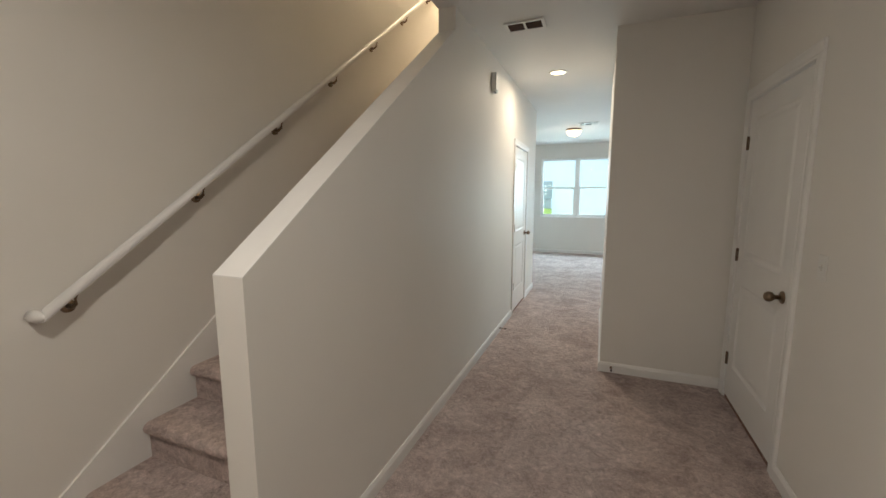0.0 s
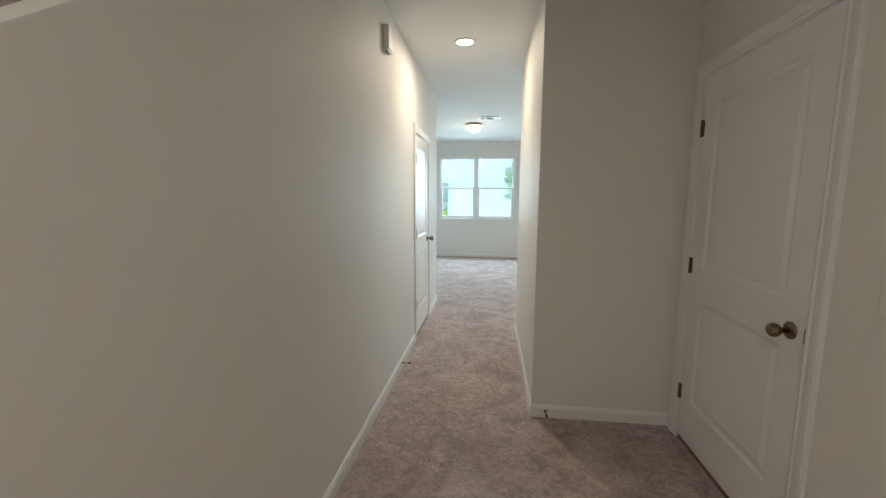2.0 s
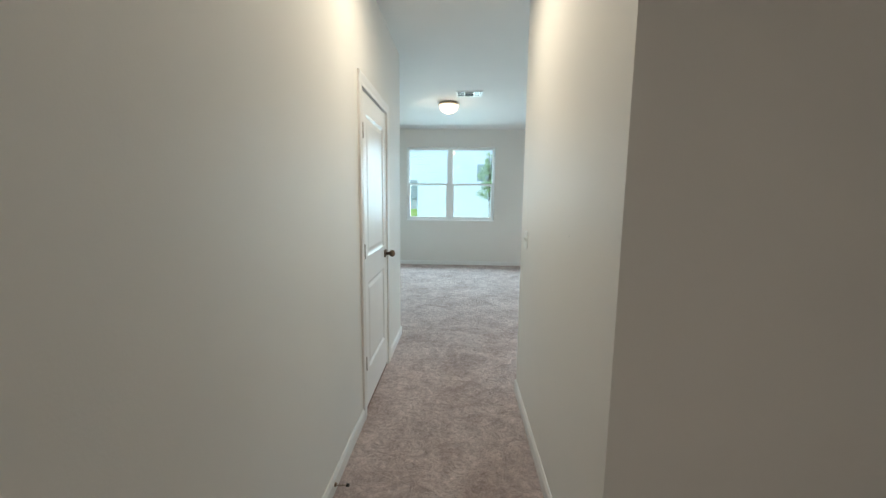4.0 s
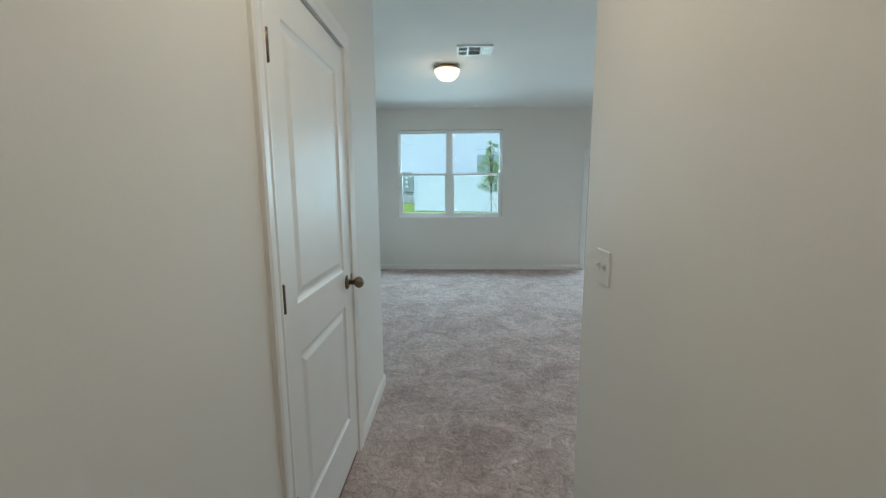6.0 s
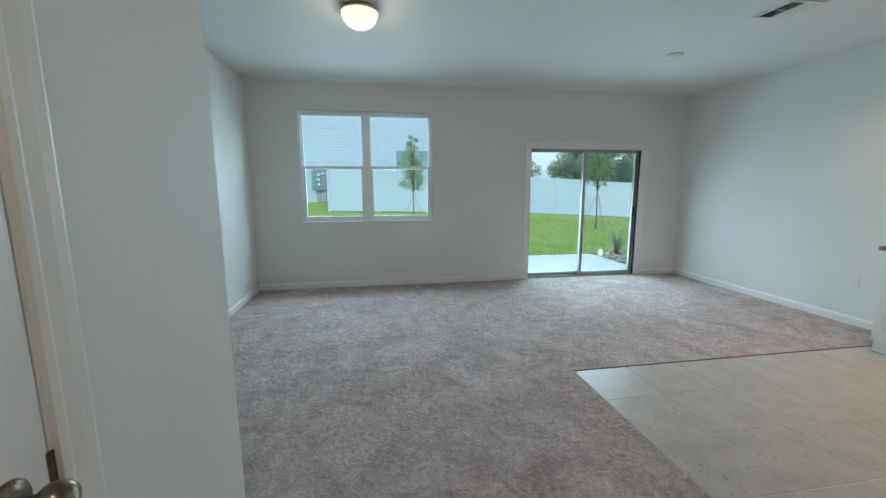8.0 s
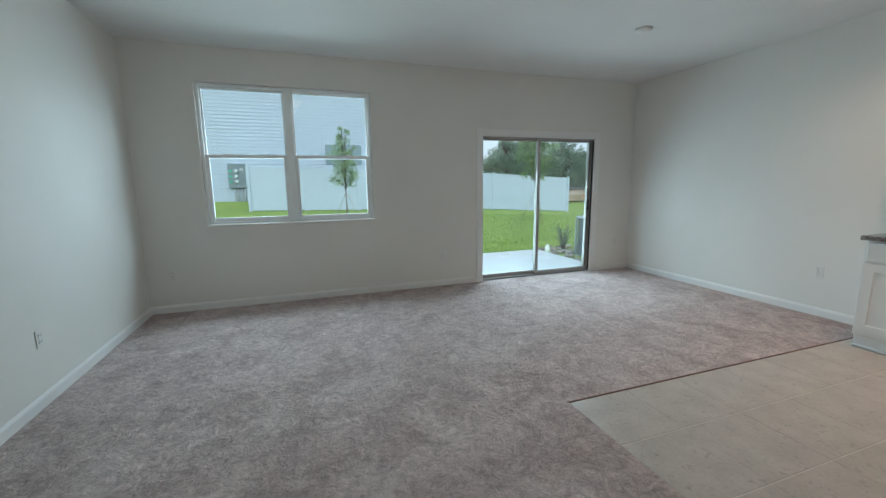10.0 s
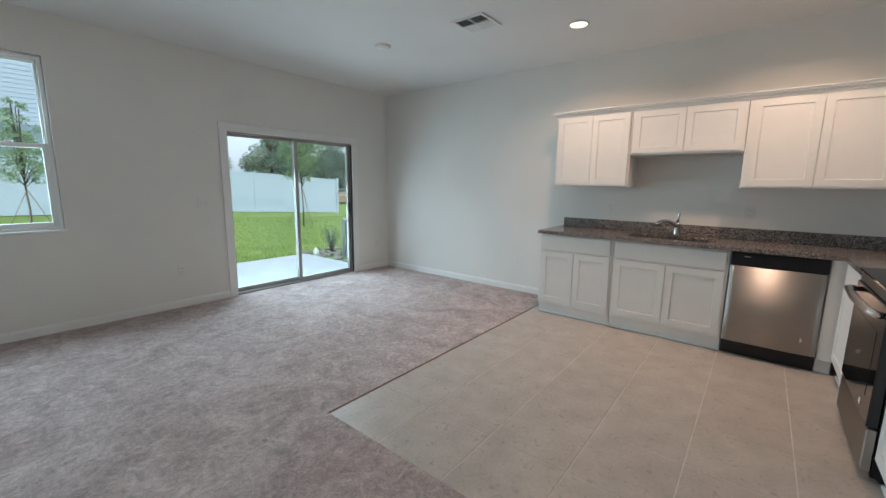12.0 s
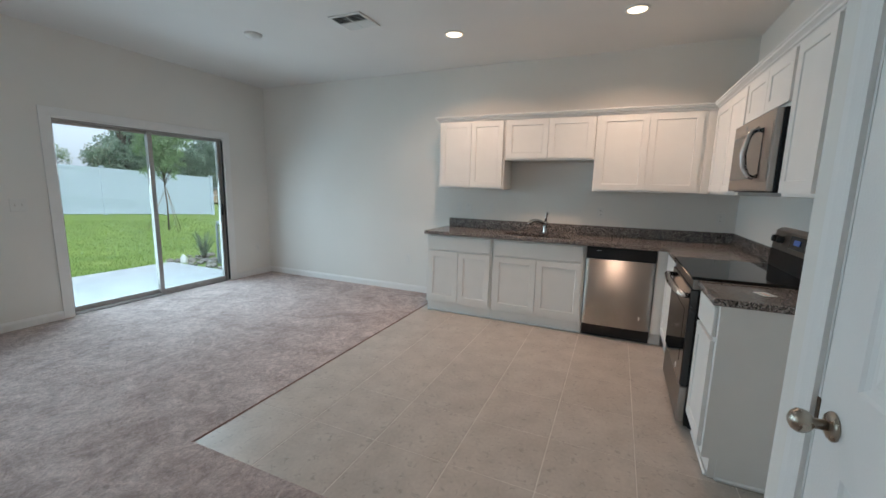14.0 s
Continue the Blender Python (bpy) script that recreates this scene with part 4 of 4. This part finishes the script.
outlet(WFc(-1.11, 6.01, 0.42))
outlet(WFc(-1.11, 5.55, 0.42), "white cable jack plate on the wall")
switch(pose(1.03, 2.258, 1.149, 0, 0, -90), 2, "white double toggle light switch plate in the hall")
switch(pose(1.89, -0.505, 1.16, 0, 0, -90), 1, "white single light switch plate beside the door")
ch = thing("door_chime", WFc(0, 1.01, 2.45), "white plastic door chime box high on the wall", "door chime")
part("case", bx(-0.055, 0.055, -0.045, 0, -0.02, 0.13, 0.004), M_PLATE, ch)
part("lower_cap", bx(-0.05, 0.05, -0.04, 0, -0.035, -0.0205, 0.006), M_PLATE, ch)
for x in (-0.02, 0.02):
    part("slot", bx(x - 0.008, x + 0.008, -0.03, -0.01, -0.0362, -0.0352), M_VENTIN, ch)
for m_ in (pose(0.013, 1.395, 0.04, 0, 0, 90), pose(1.12, 0.747, 0.045)):
    ds = thing("door_stop", m_, "small spring door stop screwed into the baseboard", "door stop", "door stops")
    part("base", lathe([(0.0, 0.0), (0.011, 0.0), (0.008, -0.008), (0.0, -0.008)], "y", 14), M_BRONZE, ds)
    part("spring", tube([(0.005 * math.cos(k * 1.3), -0.008 - 0.0011 * k, 0.005 * math.sin(k * 1.3)) for k in range(45)], 0.0012, 6), M_BRONZE, ds)
    part("tip", lathe([(0.0, -0.056), (0.008, -0.056), (0.007, -0.07), (0.0, -0.071)], "y", 12), M_SLOT, ds)

sc_ = thing("wall_anchor", pose(1.03, 1.262, 1.271, 0, 0, -90), "tiny grey screw anchor in the hall wall", "screw")
part("head", lathe([(0.0, -0.002), (0.0022, -0.0015), (0.0022, 0.0), (0.0, 0.0)], "y", 12), M_METER, sc_)

# ---- ceiling fixtures ----


def register(x0, x1, y0, y1, label, style):
    cx, cy = (x0 + x1) / 2, (y0 + y1) / 2
    v = thing("ceiling_vent", pose(cx, cy, H), label, "air vent", "air vents")
    w, d = (x1 - x0) / 2, (y1 - y0) / 2
    part("backing", bx(-w + 0.02, w - 0.02, -d + 0.02, d - 0.02, -0.004, -0.001), M_RETURN if style == "return" else M_VENTIN, v)
    bm = bmesh.new()
    f_ = 0.024
    for b in ((-w, -w + f_, -d, d), (w - f_, w, -d, d), (-w + f_, w - f_, -d, -d + f_), (-w + f_, w - f_, d - f_, d)):
        box(bm, *b, -0.012, 0, 0.003)
    part("frame", bm, M_PLATE, v)
    if style == "return":
        part("bar", bx(-0.008, 0.008, -d + f_, d - f_, -0.012, -0.004), M_PLATE, v)
        for i in range(7):
            y = -d + f_ + (2 * d - 2 * f_) * (i + 0.5) / 7
            part("slat", prism([(y - 0.006, -0.0045), (y - 0.005, -0.0045), (y + 0.002, -0.010), (y + 0.001, -0.010)], "x", -w + f_, w - f_), M_RETURN, v)
    elif style == "three_way":
        for x in (-0.065, 0.065):
            part("bar", bx(x - 0.009, x + 0.009, -d + f_, d - f_, -0.012, -0.004), M_PLATE, v)
        for s in (-1, 1):
            part("bar", bx(s * 0.074 if s > 0 else -w + f_, w - f_ if s > 0 else -0.074, -0.006, 0.006, -0.0115, -0.0045), M_PLATE, v)
            for i in range(4):
                x = s * (0.085 + i * 0.021)
                part("slat", prism([(x - 0.005, -0.005), (x - 0.003, -0.005), (x + s * 0.008 + 0.002, -0.013), (x + s * 0.008, -0.013)], "y", -d + f_, d - f_), M_PLATE, v)
        for i in range(5):
            y = -d + f_ + 0.012 + i * 0.02
            part("slat", prism([(y, -0.005), (y + 0.002, -0.005), (y - 0.008, -0.013), (y - 0.010, -0.013)], "x", -0.055, 0.055), M_PLATE, v)
    else:
        part("bar", bx(-0.006, 0.006, -d + f_, d - f_, -0.012, -0.004), M_PLATE, v)
        part("bar", bx(-w + f_, w - f_, -0.005, 0.005, -0.0115, -0.0045), M_PLATE, v)
        for s in (-1, 1):
            for i in range(5):
                x = s * (0.02 + i * 0.024)
                part("slat", prism([(x - 0.002, -0.005), (x, -0.005), (x + s * 0.010, -0.013), (x + s * 0.010 - 0.002, -0.013)], "y", -d + f_, d - f_), M_PLATE, v)


register(0.235, 0.53, 0.39, 0.565, "white return air grille with brown filter in the hall ceiling", "return")
register(0.525, 0.868, 4.90, 5.17, "white three-way air register in the ceiling", "three_way")
register(3.545, 3.855, 4.89, 5.21, "white square air register in the ceiling", "square")
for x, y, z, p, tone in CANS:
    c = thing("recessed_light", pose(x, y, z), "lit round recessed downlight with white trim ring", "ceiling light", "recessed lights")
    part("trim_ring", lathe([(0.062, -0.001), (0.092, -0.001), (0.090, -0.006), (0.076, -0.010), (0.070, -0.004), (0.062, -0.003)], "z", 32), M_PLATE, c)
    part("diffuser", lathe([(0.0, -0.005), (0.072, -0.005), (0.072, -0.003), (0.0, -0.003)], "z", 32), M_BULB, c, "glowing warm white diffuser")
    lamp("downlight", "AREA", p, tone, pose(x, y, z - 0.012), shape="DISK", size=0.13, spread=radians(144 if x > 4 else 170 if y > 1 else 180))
dm = thing("dome_light", pose(0.415, 5.56, H), "lit frosted glass dome light with bronze rim", "ceiling light")
part("pan", lathe([(0.0, 0.0), (0.125, 0.0), (0.130, -0.012), (0.146, -0.020), (0.149, -0.027), (0.143, -0.034), (0.0, -0.034)], "z", 40), M_RIM, dm, "brushed bronze rim")
part("bowl", lathe([(0.141, -0.035), (0.138, -0.052), (0.126, -0.084), (0.102, -0.114), (0.066, -0.135), (0.0, -0.144)], "z", 40), M_BOWL, dm, "glowing frosted glass bowl")
part("finial", lathe([(0.0, -0.143), (0.012, -0.144), (0.010, -0.152), (0.005, -0.157), (0.0, -0.159)], "z", 16), M_NICKEL, dm)
lamp("dome_bulb", "POINT", 2.0, WARM, pose(0.415, 5.56, H - 0.21))
bpy.data.lights["dome_bulb"].shadow_soft_size = 0.03
sm_ = thing("smoke_detector", pose(3.61, 6.13, H), "white round smoke detector cover on the ceiling", "smoke detector")
part("cover", lathe([(0.0, 0.0), (0.078, 0.0), (0.076, -0.012), (0.055, -0.026), (0.0, -0.03)], "z", 32), M_PLATE, sm_)

# ---- outdoors ----


def ground_z(x, y):
    s = max(0.0, min(1.0, (y - 10.5) / 12.0))
    up = 0.42 - 0.022 * (min(x, 20) + 1) - 0.035 * max(0.0, min(x, 20) - 8)
    bank = max(0.0, min(1.0, (y - 21.4) / 2.0)) * max(0.0, min(1.0, (9 - x) / 4))
    far = 0.004 * max(0.0, y - 24) + 0.33 * bank
    return -0.15 + up * s * s * (3 - 2 * s) + far


gx = sorted({*np.linspace(-14, 34, 33), -400, -120, -50, -28, 60, 110, 200, 420})
gy = sorted({*np.linspace(7.96, 32, 26), 40, 60, 90, 150, 260, 600})
vs = [(x, y, ground_z(x, y)) for y in gy for x in gx]
fs = [(j * len(gx) + i, j * len(gx) + i + 1, (j + 1) * len(gx) + i + 1, (j + 1) * len(gx) + i) for j in range(len(gy) - 1) for i in range(len(gx) - 1)]
me = bpy.data.meshes.new("ground")
me.from_pydata(vs, [], fs)
me.materials.append(M_LAWN)
tagged(new("ground", me), "bright green mown lawn rising gently away", "lawn", kind="structure")
solid("ground_around", bx(-60, 60, -60, 7.96, -0.45, -0.36), M_SOIL, "bare soil round the house", "ground", **STRUCT)
solid("pavement", bx(2.0, 5.28, 7.962, 10.4, -0.3, -0.115, 0.008), M_CONC, "pale grey concrete patio slab", "patio", **STRUCT)
solid("pavement_soil", bx(13.5, 60, 34, 70, 0.2, ground_z(20, 34) + 0.16), M_SOIL, "tan bare soil beyond the lawn", "ground", **STRUCT)

FY = 21.3
fence = thing("fence", pose(-1.65, FY, 0), "plain white vinyl privacy fence across the lawn", "fence")
FP = 2.25
for i in range(8):
    x = i * FP
    za = ground_z(x - 1.65, FY)
    pw = 0.06 if i in (0, 7) else 0.034
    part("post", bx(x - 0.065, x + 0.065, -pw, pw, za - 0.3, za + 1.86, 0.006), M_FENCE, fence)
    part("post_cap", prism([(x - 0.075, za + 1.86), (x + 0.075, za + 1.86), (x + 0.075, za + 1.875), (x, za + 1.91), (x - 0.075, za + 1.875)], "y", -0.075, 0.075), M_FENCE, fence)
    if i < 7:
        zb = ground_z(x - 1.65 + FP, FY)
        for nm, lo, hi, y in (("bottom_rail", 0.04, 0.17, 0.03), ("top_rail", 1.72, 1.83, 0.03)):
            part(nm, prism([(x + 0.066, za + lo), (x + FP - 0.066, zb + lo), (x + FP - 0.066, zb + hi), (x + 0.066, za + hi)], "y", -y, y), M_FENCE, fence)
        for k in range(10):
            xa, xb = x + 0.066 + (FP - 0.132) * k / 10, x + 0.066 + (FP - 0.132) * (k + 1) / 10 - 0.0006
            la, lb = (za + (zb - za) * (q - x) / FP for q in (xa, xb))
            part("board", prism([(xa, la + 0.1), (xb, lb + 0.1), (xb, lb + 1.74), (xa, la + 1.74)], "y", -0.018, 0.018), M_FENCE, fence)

HY = 23.6
house = thing("neighbour_house", pose(-14, HY, 0.62), "pale blue-white house with horizontal lap siding", "house")
lap, top = 0.155, 6.3
bm = bmesh.new()
k = 0
while k * lap < top:
    z = k * lap
    vs4 = [bm.verts.new(p) for p in ((0, -0.019, z + 0.006), (20.5, -0.019, z + 0.006), (20.5, -0.004, z + lap), (0, -0.004, z + lap), (0, 0.0, z + 0.003), (20.5, 0.0, z + 0.003))]
    bm.faces.new(vs4[:4])
    bm.faces.new((vs4[4], vs4[5], vs4[1], vs4[0]))
    k += 1
part("siding", bm, M_SIDING, house)
part("wall", bx(0, 20.5, 0.001, 9, -0.5, top), M_SIDING, house)
part("foundation", bx(-0.02, 20.52, -0.012, 0.0, -0.5, 0.02), M_CONC, house)
part("corner_board", bx(20.42, 20.52, -0.035, 0.06, 0, top), M_VINYL, house)
part("roof", prism([(-0.6, top), (9.6, top), (4.5, top + 2.6)], "x", -0.4, 20.9), M_ROOF, house)
hw = part("window", bx(15.6, 17.35, -0.045, -0.023, 1.70, 2.66, 0.004), M_METER, house)
part("pane", bx(15.64, 17.31, -0.05, -0.0455, 1.74, 2.62), M_HWIN, hw)
mt = thing("meter_bank", pose(-2.34, HY - 0.023, 1.25), "grey electric meter bank on the siding", "electric meter")
part("cabinet", bx(-0.37, 0.37, -0.17, 0.0, 0.0, 1.1, 0.01), M_METER, mt)
for i in range(3):
    part("meter", lathe([(0.0, -0.25), (0.075, -0.25), (0.085, -0.23), (0.085, -0.17), (0.0, -0.17)], "y", 20, at=(-0.03, 0, 0.28 + i * 0.24)), M_DIAL, mt, "round glass meter")
    part("tag", bx(-0.34, -0.2, -0.176, -0.1701, 0.24 + i * 0.24, 0.31 + i * 0.24), M_TAGG, mt, "green tag")
part("label_plate", bx(0.12, 0.26, -0.176, -0.1701, 0.82, 0.87), M_PLATE, mt)
for x in (-0.15, -0.03, 0.14, 0.26):
    part("conduit", tube([(x, -0.08, 0.0), (x, -0.08, -0.75)], 0.03, 10), M_PVC, mt)


def leaf_cloud(rng, blobs, count, size, flat=0.5):
    """Small leaf quads scattered through uneven clumps."""
    v, f_ = [], []
    tot = sum(b[3] ** 2 for b in blobs)
    for cx, cy, cz, r, *sq in blobs:
        n = int(count * r * r / tot)
        d = rng.normal(size=(n, 3))
        d /= np.linalg.norm(d, axis=1)[:, None]
        rad = r * rng.uniform(0.1, 1.25, n) ** 0.7
        p = d * rad[:, None] * (1, 1, sq[0] if sq else 0.8) + (cx, cy, cz)
        a = rng.normal(size=(n, 3))
        a /= np.linalg.norm(a, axis=1)[:, None]
        b = np.cross(a, rng.normal(size=(n, 3)))
        b /= np.linalg.norm(b, axis=1)[:, None]
        s = size * rng.uniform(0.6, 1.4, n)[:, None]
        for q, u, w in zip(p, a * s, b * s * flat):
            k0 = len(v)
            v += [q - u, q - w * 0.9, q + u, q + w]
            f_.append((k0, k0 + 1, k0 + 2, k0 + 3))
    me = bpy.data.meshes.new("crown")
    me.from_pydata([tuple(q) for q in v], [], f_)
    return me


def tree(name, x, y, h, r, trunk_h, material, label, seed, blobs=14, leaves=3500, size=0.05, trunk=0.03, stakes=False, squash=0.8, low=0.14, span=0.8):
    rng = np.random.default_rng(seed)
    z = ground_z(x, y)
    t = thing(name, pose(x, y, z), label, "tree")
    bm = tube([(0, 0, -0.1), (0.02, 0.01, trunk_h * 0.5), (0.0, 0.03, trunk_h), (0.03, 0.0, h * 0.9)], [trunk * 1.3, trunk, trunk * 0.8, trunk * 0.15], 10)
    bl = []
    for i in range(blobs):
        u = (i + 0.5) / blobs
        zz = trunk_h + (h - trunk_h) * (0.06 + 0.88 * u)
        wdt = r * math.sin(math.pi * (low + span * u)) ** 0.8
        a = rng.uniform(0, 6.28)
        off = wdt * rng.uniform(0.3, 0.95)
        br = max(0.16 * r, wdt * rng.uniform(0.2, 0.42))
        bl.append((off * math.cos(a), off * math.sin(a), zz, br, squash))
        tube([(0, 0, trunk_h * 0.9 + (zz - trunk_h) * 0.35), (off * math.cos(a) * 0.5, off * math.sin(a) * 0.5, zz - br * 0.5), (off * math.cos(a), off * math.sin(a), zz)], [trunk * 0.5, trunk * 0.3, trunk * 0.1], 6, bm)
    part("trunk", bm, M_BARK, t)
    me = leaf_cloud(rng, bl, leaves, size)
    me.materials.append(material)
    c = new("crown", me)
    c.parent = t
    if stakes:
        for a in (0.4, 2.5, 4.6):
            sx, sy = 0.55 * math.cos(a), 0.55 * math.sin(a)
            part("stake", tube([(sx, sy, -0.1), (0.02, 0, trunk_h * 0.9)], 0.009, 6), M_STAKE, t, "thin wooden guy stake")
    return t


tree("young_tree", 1.90, 17.5, 3.35, 0.62, 1.15, M_LEAF, "young staked tree with a loose pointed green crown", 3, 44, 3200, 0.034, 0.022, True, 0.9, low=0.3, span=0.66)
tree("young_tree", 8.10, 15.0, 3.6, 0.62, 1.40, M_LEAF, "young staked tree with a round light green crown", 5, 46, 5200, 0.036, 0.02, True, 0.9)
for i, (x, y, h, r) in enumerate(((24, 47, 7.2, 3.0), (29.5, 50, 7.9, 3.7), (36, 52, 7.9, 3.8), (42, 54, 6.6, 3.0), (18.5, 47, 5.4, 1.5), (15.8, 49, 4.2, 1.3))):
    tree("oak_tree" if r > 2 else "pine_tree", x, y, h, r, h * (0.12 if r > 2 else 0.22), M_LEAFD if r > 2 else M_LEAF, "large dark green tree beyond the fence" if r > 2 else "small slender tree beyond the fence", 20 + i, 60 if r > 2 else 16, 17000 if r > 2 else 1800, 0.12 if r > 2 else 0.07, 0.22 if r > 2 else 0.1, low=0.34 if r > 2 else 0.14, span=0.56 if r > 2 else 0.8)
far_house = thing("far_house", pose(46, 66, ground_z(46, 66)), "distant pale house beyond the field", "house")
part("wall", bx(-5, 5, -4, 4, -0.5, 4.2), M_SIDING, far_house)
part("roof", prism([(-5.5, 4.2), (5.5, 4.2), (0, 7.0)], "y", -4.4, 4.4), M_ROOF, far_house)
part("window", bx(-1, 0.5, -4.03, -3.99, 1.2, 2.6), M_HWIN, far_house)
for x, y in ((17.5, 26.0), (20.5, 28.0)):
    fl_ = thing("survey_flag", pose(x, y, ground_z(x, y)), "orange survey flag on a thin stake", "flag", "survey flags")
    part("stake", tube([(0, 0, -0.1), (0, 0, 0.9)], 0.015, 6), M_STAKE, fl_)
    part("ribbon", bx(0, 0.18, -0.004, 0.004, 0.7, 0.9), M_ORANGE, fl_)

ac = thing("air_conditioner", pose(6.09, 9.28, -0.19), "grey louvred outdoor air conditioning unit on a pad", "air conditioner")
part("pad", bx(-0.48, 0.48, -0.48, 0.48, -0.1, -0.02, 0.01), M_CONC, ac)
part("coil", bx(-0.36, 0.36, -0.36, 0.36, -0.02, 0.78, 0.02), M_ACD, ac)
part("top_cover", bx(-0.40, 0.40, -0.40, 0.40, 0.78, 0.85, 0.03, 2), M_ACM, ac)
part("base_pan", bx(-0.39, 0.39, -0.39, 0.39, -0.019, 0.05, 0.01), M_ACM, ac)
for sx in (-1, 1):
    for sy in (-1, 1):
        part("corner_post", bx(sx * 0.385 - 0.015, sx * 0.385 + 0.015, sy * 0.385 - 0.015, sy * 0.385 + 0.015, 0.05, 0.78), M_ACM, ac)
for i in range(14):
    z = 0.09 + i * 0.05
    part("louvre", frame4(-0.385, 0.385, 0, 0.77, z, z + 0.012, 0.008, 0.008, 0.008, 0.008, 0), M_ACM, ac).matrix_basis = Matrix(((1, 0, 0, 0), (0, 0, 1, -0.385), (0, 1, 0, 0), (0, 0, 0, 1)))
rngr = np.random.default_rng(8)
bm = bmesh.new()
for i in range(170):
    x, y = rngr.uniform(5.35, 6.9), rngr.uniform(8.7, 10.75)
    if abs(x - 6.09) < 0.5 and abs(y - 9.28) < 0.5:
        continue
    s = rngr.uniform(0.03, 0.075)
    g_ = bmesh.ops.create_icosphere(bm, subdivisions=1, radius=s)["verts"]
    for v in g_:
        v.co = Vector((v.co.x * rngr.uniform(0.8, 1.3) + x, v.co.y * rngr.uniform(0.8, 1.2) + y, v.co.z * 0.6 - 0.13))
solid("river_rocks", bm, M_ROCK, "bed of mixed river rocks beside the patio", "rocks", "stuff")
wr = bmesh.new()
bmesh.ops.create_icosphere(wr, subdivisions=1, radius=0.09)
for v in wr.verts:
    k = 1 + 0.55 * noise.noise(v.co * 17 + Vector((3, 1, 7)))
    v.co = Vector((v.co.x * 0.85 * k, v.co.y * 0.7 * k, max(-0.05, v.co.z) * 1.35 * k + 0.04))
o = solid("white_rock", wr, M_PAPER, "white jagged stone at the edge of the rock bed", "rock")
o.location = (5.45, 10.28, -0.14)
sh = thing("shrub", pose(5.85, 10.28, -0.15), "small dark green upright needle-leaved shrub", "shrub")
stm, v, f_ = bmesh.new(), [], []
for i in range(26):
    a, lean, hh = rngr.uniform(0, 6.28), rngr.uniform(0.04, 0.26), rngr.uniform(0.28, 0.56)
    tip = Vector((lean * math.cos(a), lean * math.sin(a), hh))
    mid_ = Vector((tip.x * 0.35, tip.y * 0.35, hh * 0.55))
    tube([(0, 0, -0.03), mid_, tip], [0.006, 0.004, 0.002], 5, stm)
    for q in range(60):
        u = rngr.uniform(0.2, 1.0)
        p = mid_ * (2 * u * (1 - u)) + tip * (u * u)
        d = Vector(rngr.normal(size=3)).normalized() * 0.6 + Vector((0, 0, 0.7))
        w_ = d.cross(Vector(rngr.normal(size=3))).normalized() * 0.0045
        k0 = len(v)
        v += [p - w_, p + w_, p + d * rngr.uniform(0.03, 0.055)]
        f_.append((k0, k0 + 1, k0 + 2))
part("stems", stm, M_BARK, sh)
me = bpy.data.meshes.new("foliage")
me.from_pydata([tuple(q) for q in v], [], f_)
me.materials.append(M_LEAFD)
c = new("foliage", me)
c.parent = sh

# grass blades near the patio
n = 26000
rx, ry = rngr.uniform(1.0, 14, n), 10.42 + rngr.uniform(0, 1, n) ** 1.6 * 8
keep = ~((rx > 5.25) & (rx < 7) & (ry < 10.8))
v, f_ = [], []
for x, y in zip(rx[keep], ry[keep]):
    a, hh, z = rngr.uniform(0, 6.28), rngr.uniform(0.03, 0.065), ground_z(x, y)
    dx, dy, lx, ly = 0.006 * math.cos(a), 0.006 * math.sin(a), rngr.normal() * 0.02, rngr.normal() * 0.02
    k0 = len(v)
    v += [(x - dx, y - dy, z), (x + dx, y + dy, z), (x + lx, y + ly, z + hh)]
    f_.append((k0, k0 + 1, k0 + 2))
me = bpy.data.meshes.new("grass")
me.from_pydata(v, [], f_)
me.materials.append(M_BLADE)
tagged(new("grass", me), "short bright green grass blades", "grass", kind="stuff")

# ---- floor tiles ----
tf = thing("floor_tiles", pose(0, 0, 0), "beige-grey square ceramic kitchen floor tiles", "tile floor", **STRUCT)
part("grout_bed", bx(TX, WE, 1.85, TY - 0.0085, -0.0445, -0.0034), M_GROUT, tf)
gp, gq = 0.0024, 0.0014
cache = {}
for r in range(8):
    y1, y0 = TY - 0.009 - r * P if r == 0 else TY - r * P, TY - (r + 1) * P
    y0 = max(y0, 1.85)
    if y1 - y0 < 0.02:
        continue
    for cidx in range(9):
        x0, x1 = TX + cidx * P, min(TX + (cidx + 1) * P, WE)
        if x1 - x0 < 0.02:
            continue
        w_, d_ = round(x1 - x0 - 2 * gq, 4), round(y1 - y0 - 2 * gp, 4)
        if (w_, d_) not in cache:
            cache[(w_, d_)] = mesh_of("tile", bx(0, w_, 0, d_, -0.02, -0.002, 0.0015), M_TILE)
        tl = new("tile", cache[(w_, d_)])
        tl.parent = tf
        tl.location = (x0 + gq, y0 + gp, random.uniform(-0.0004, 0.0004))
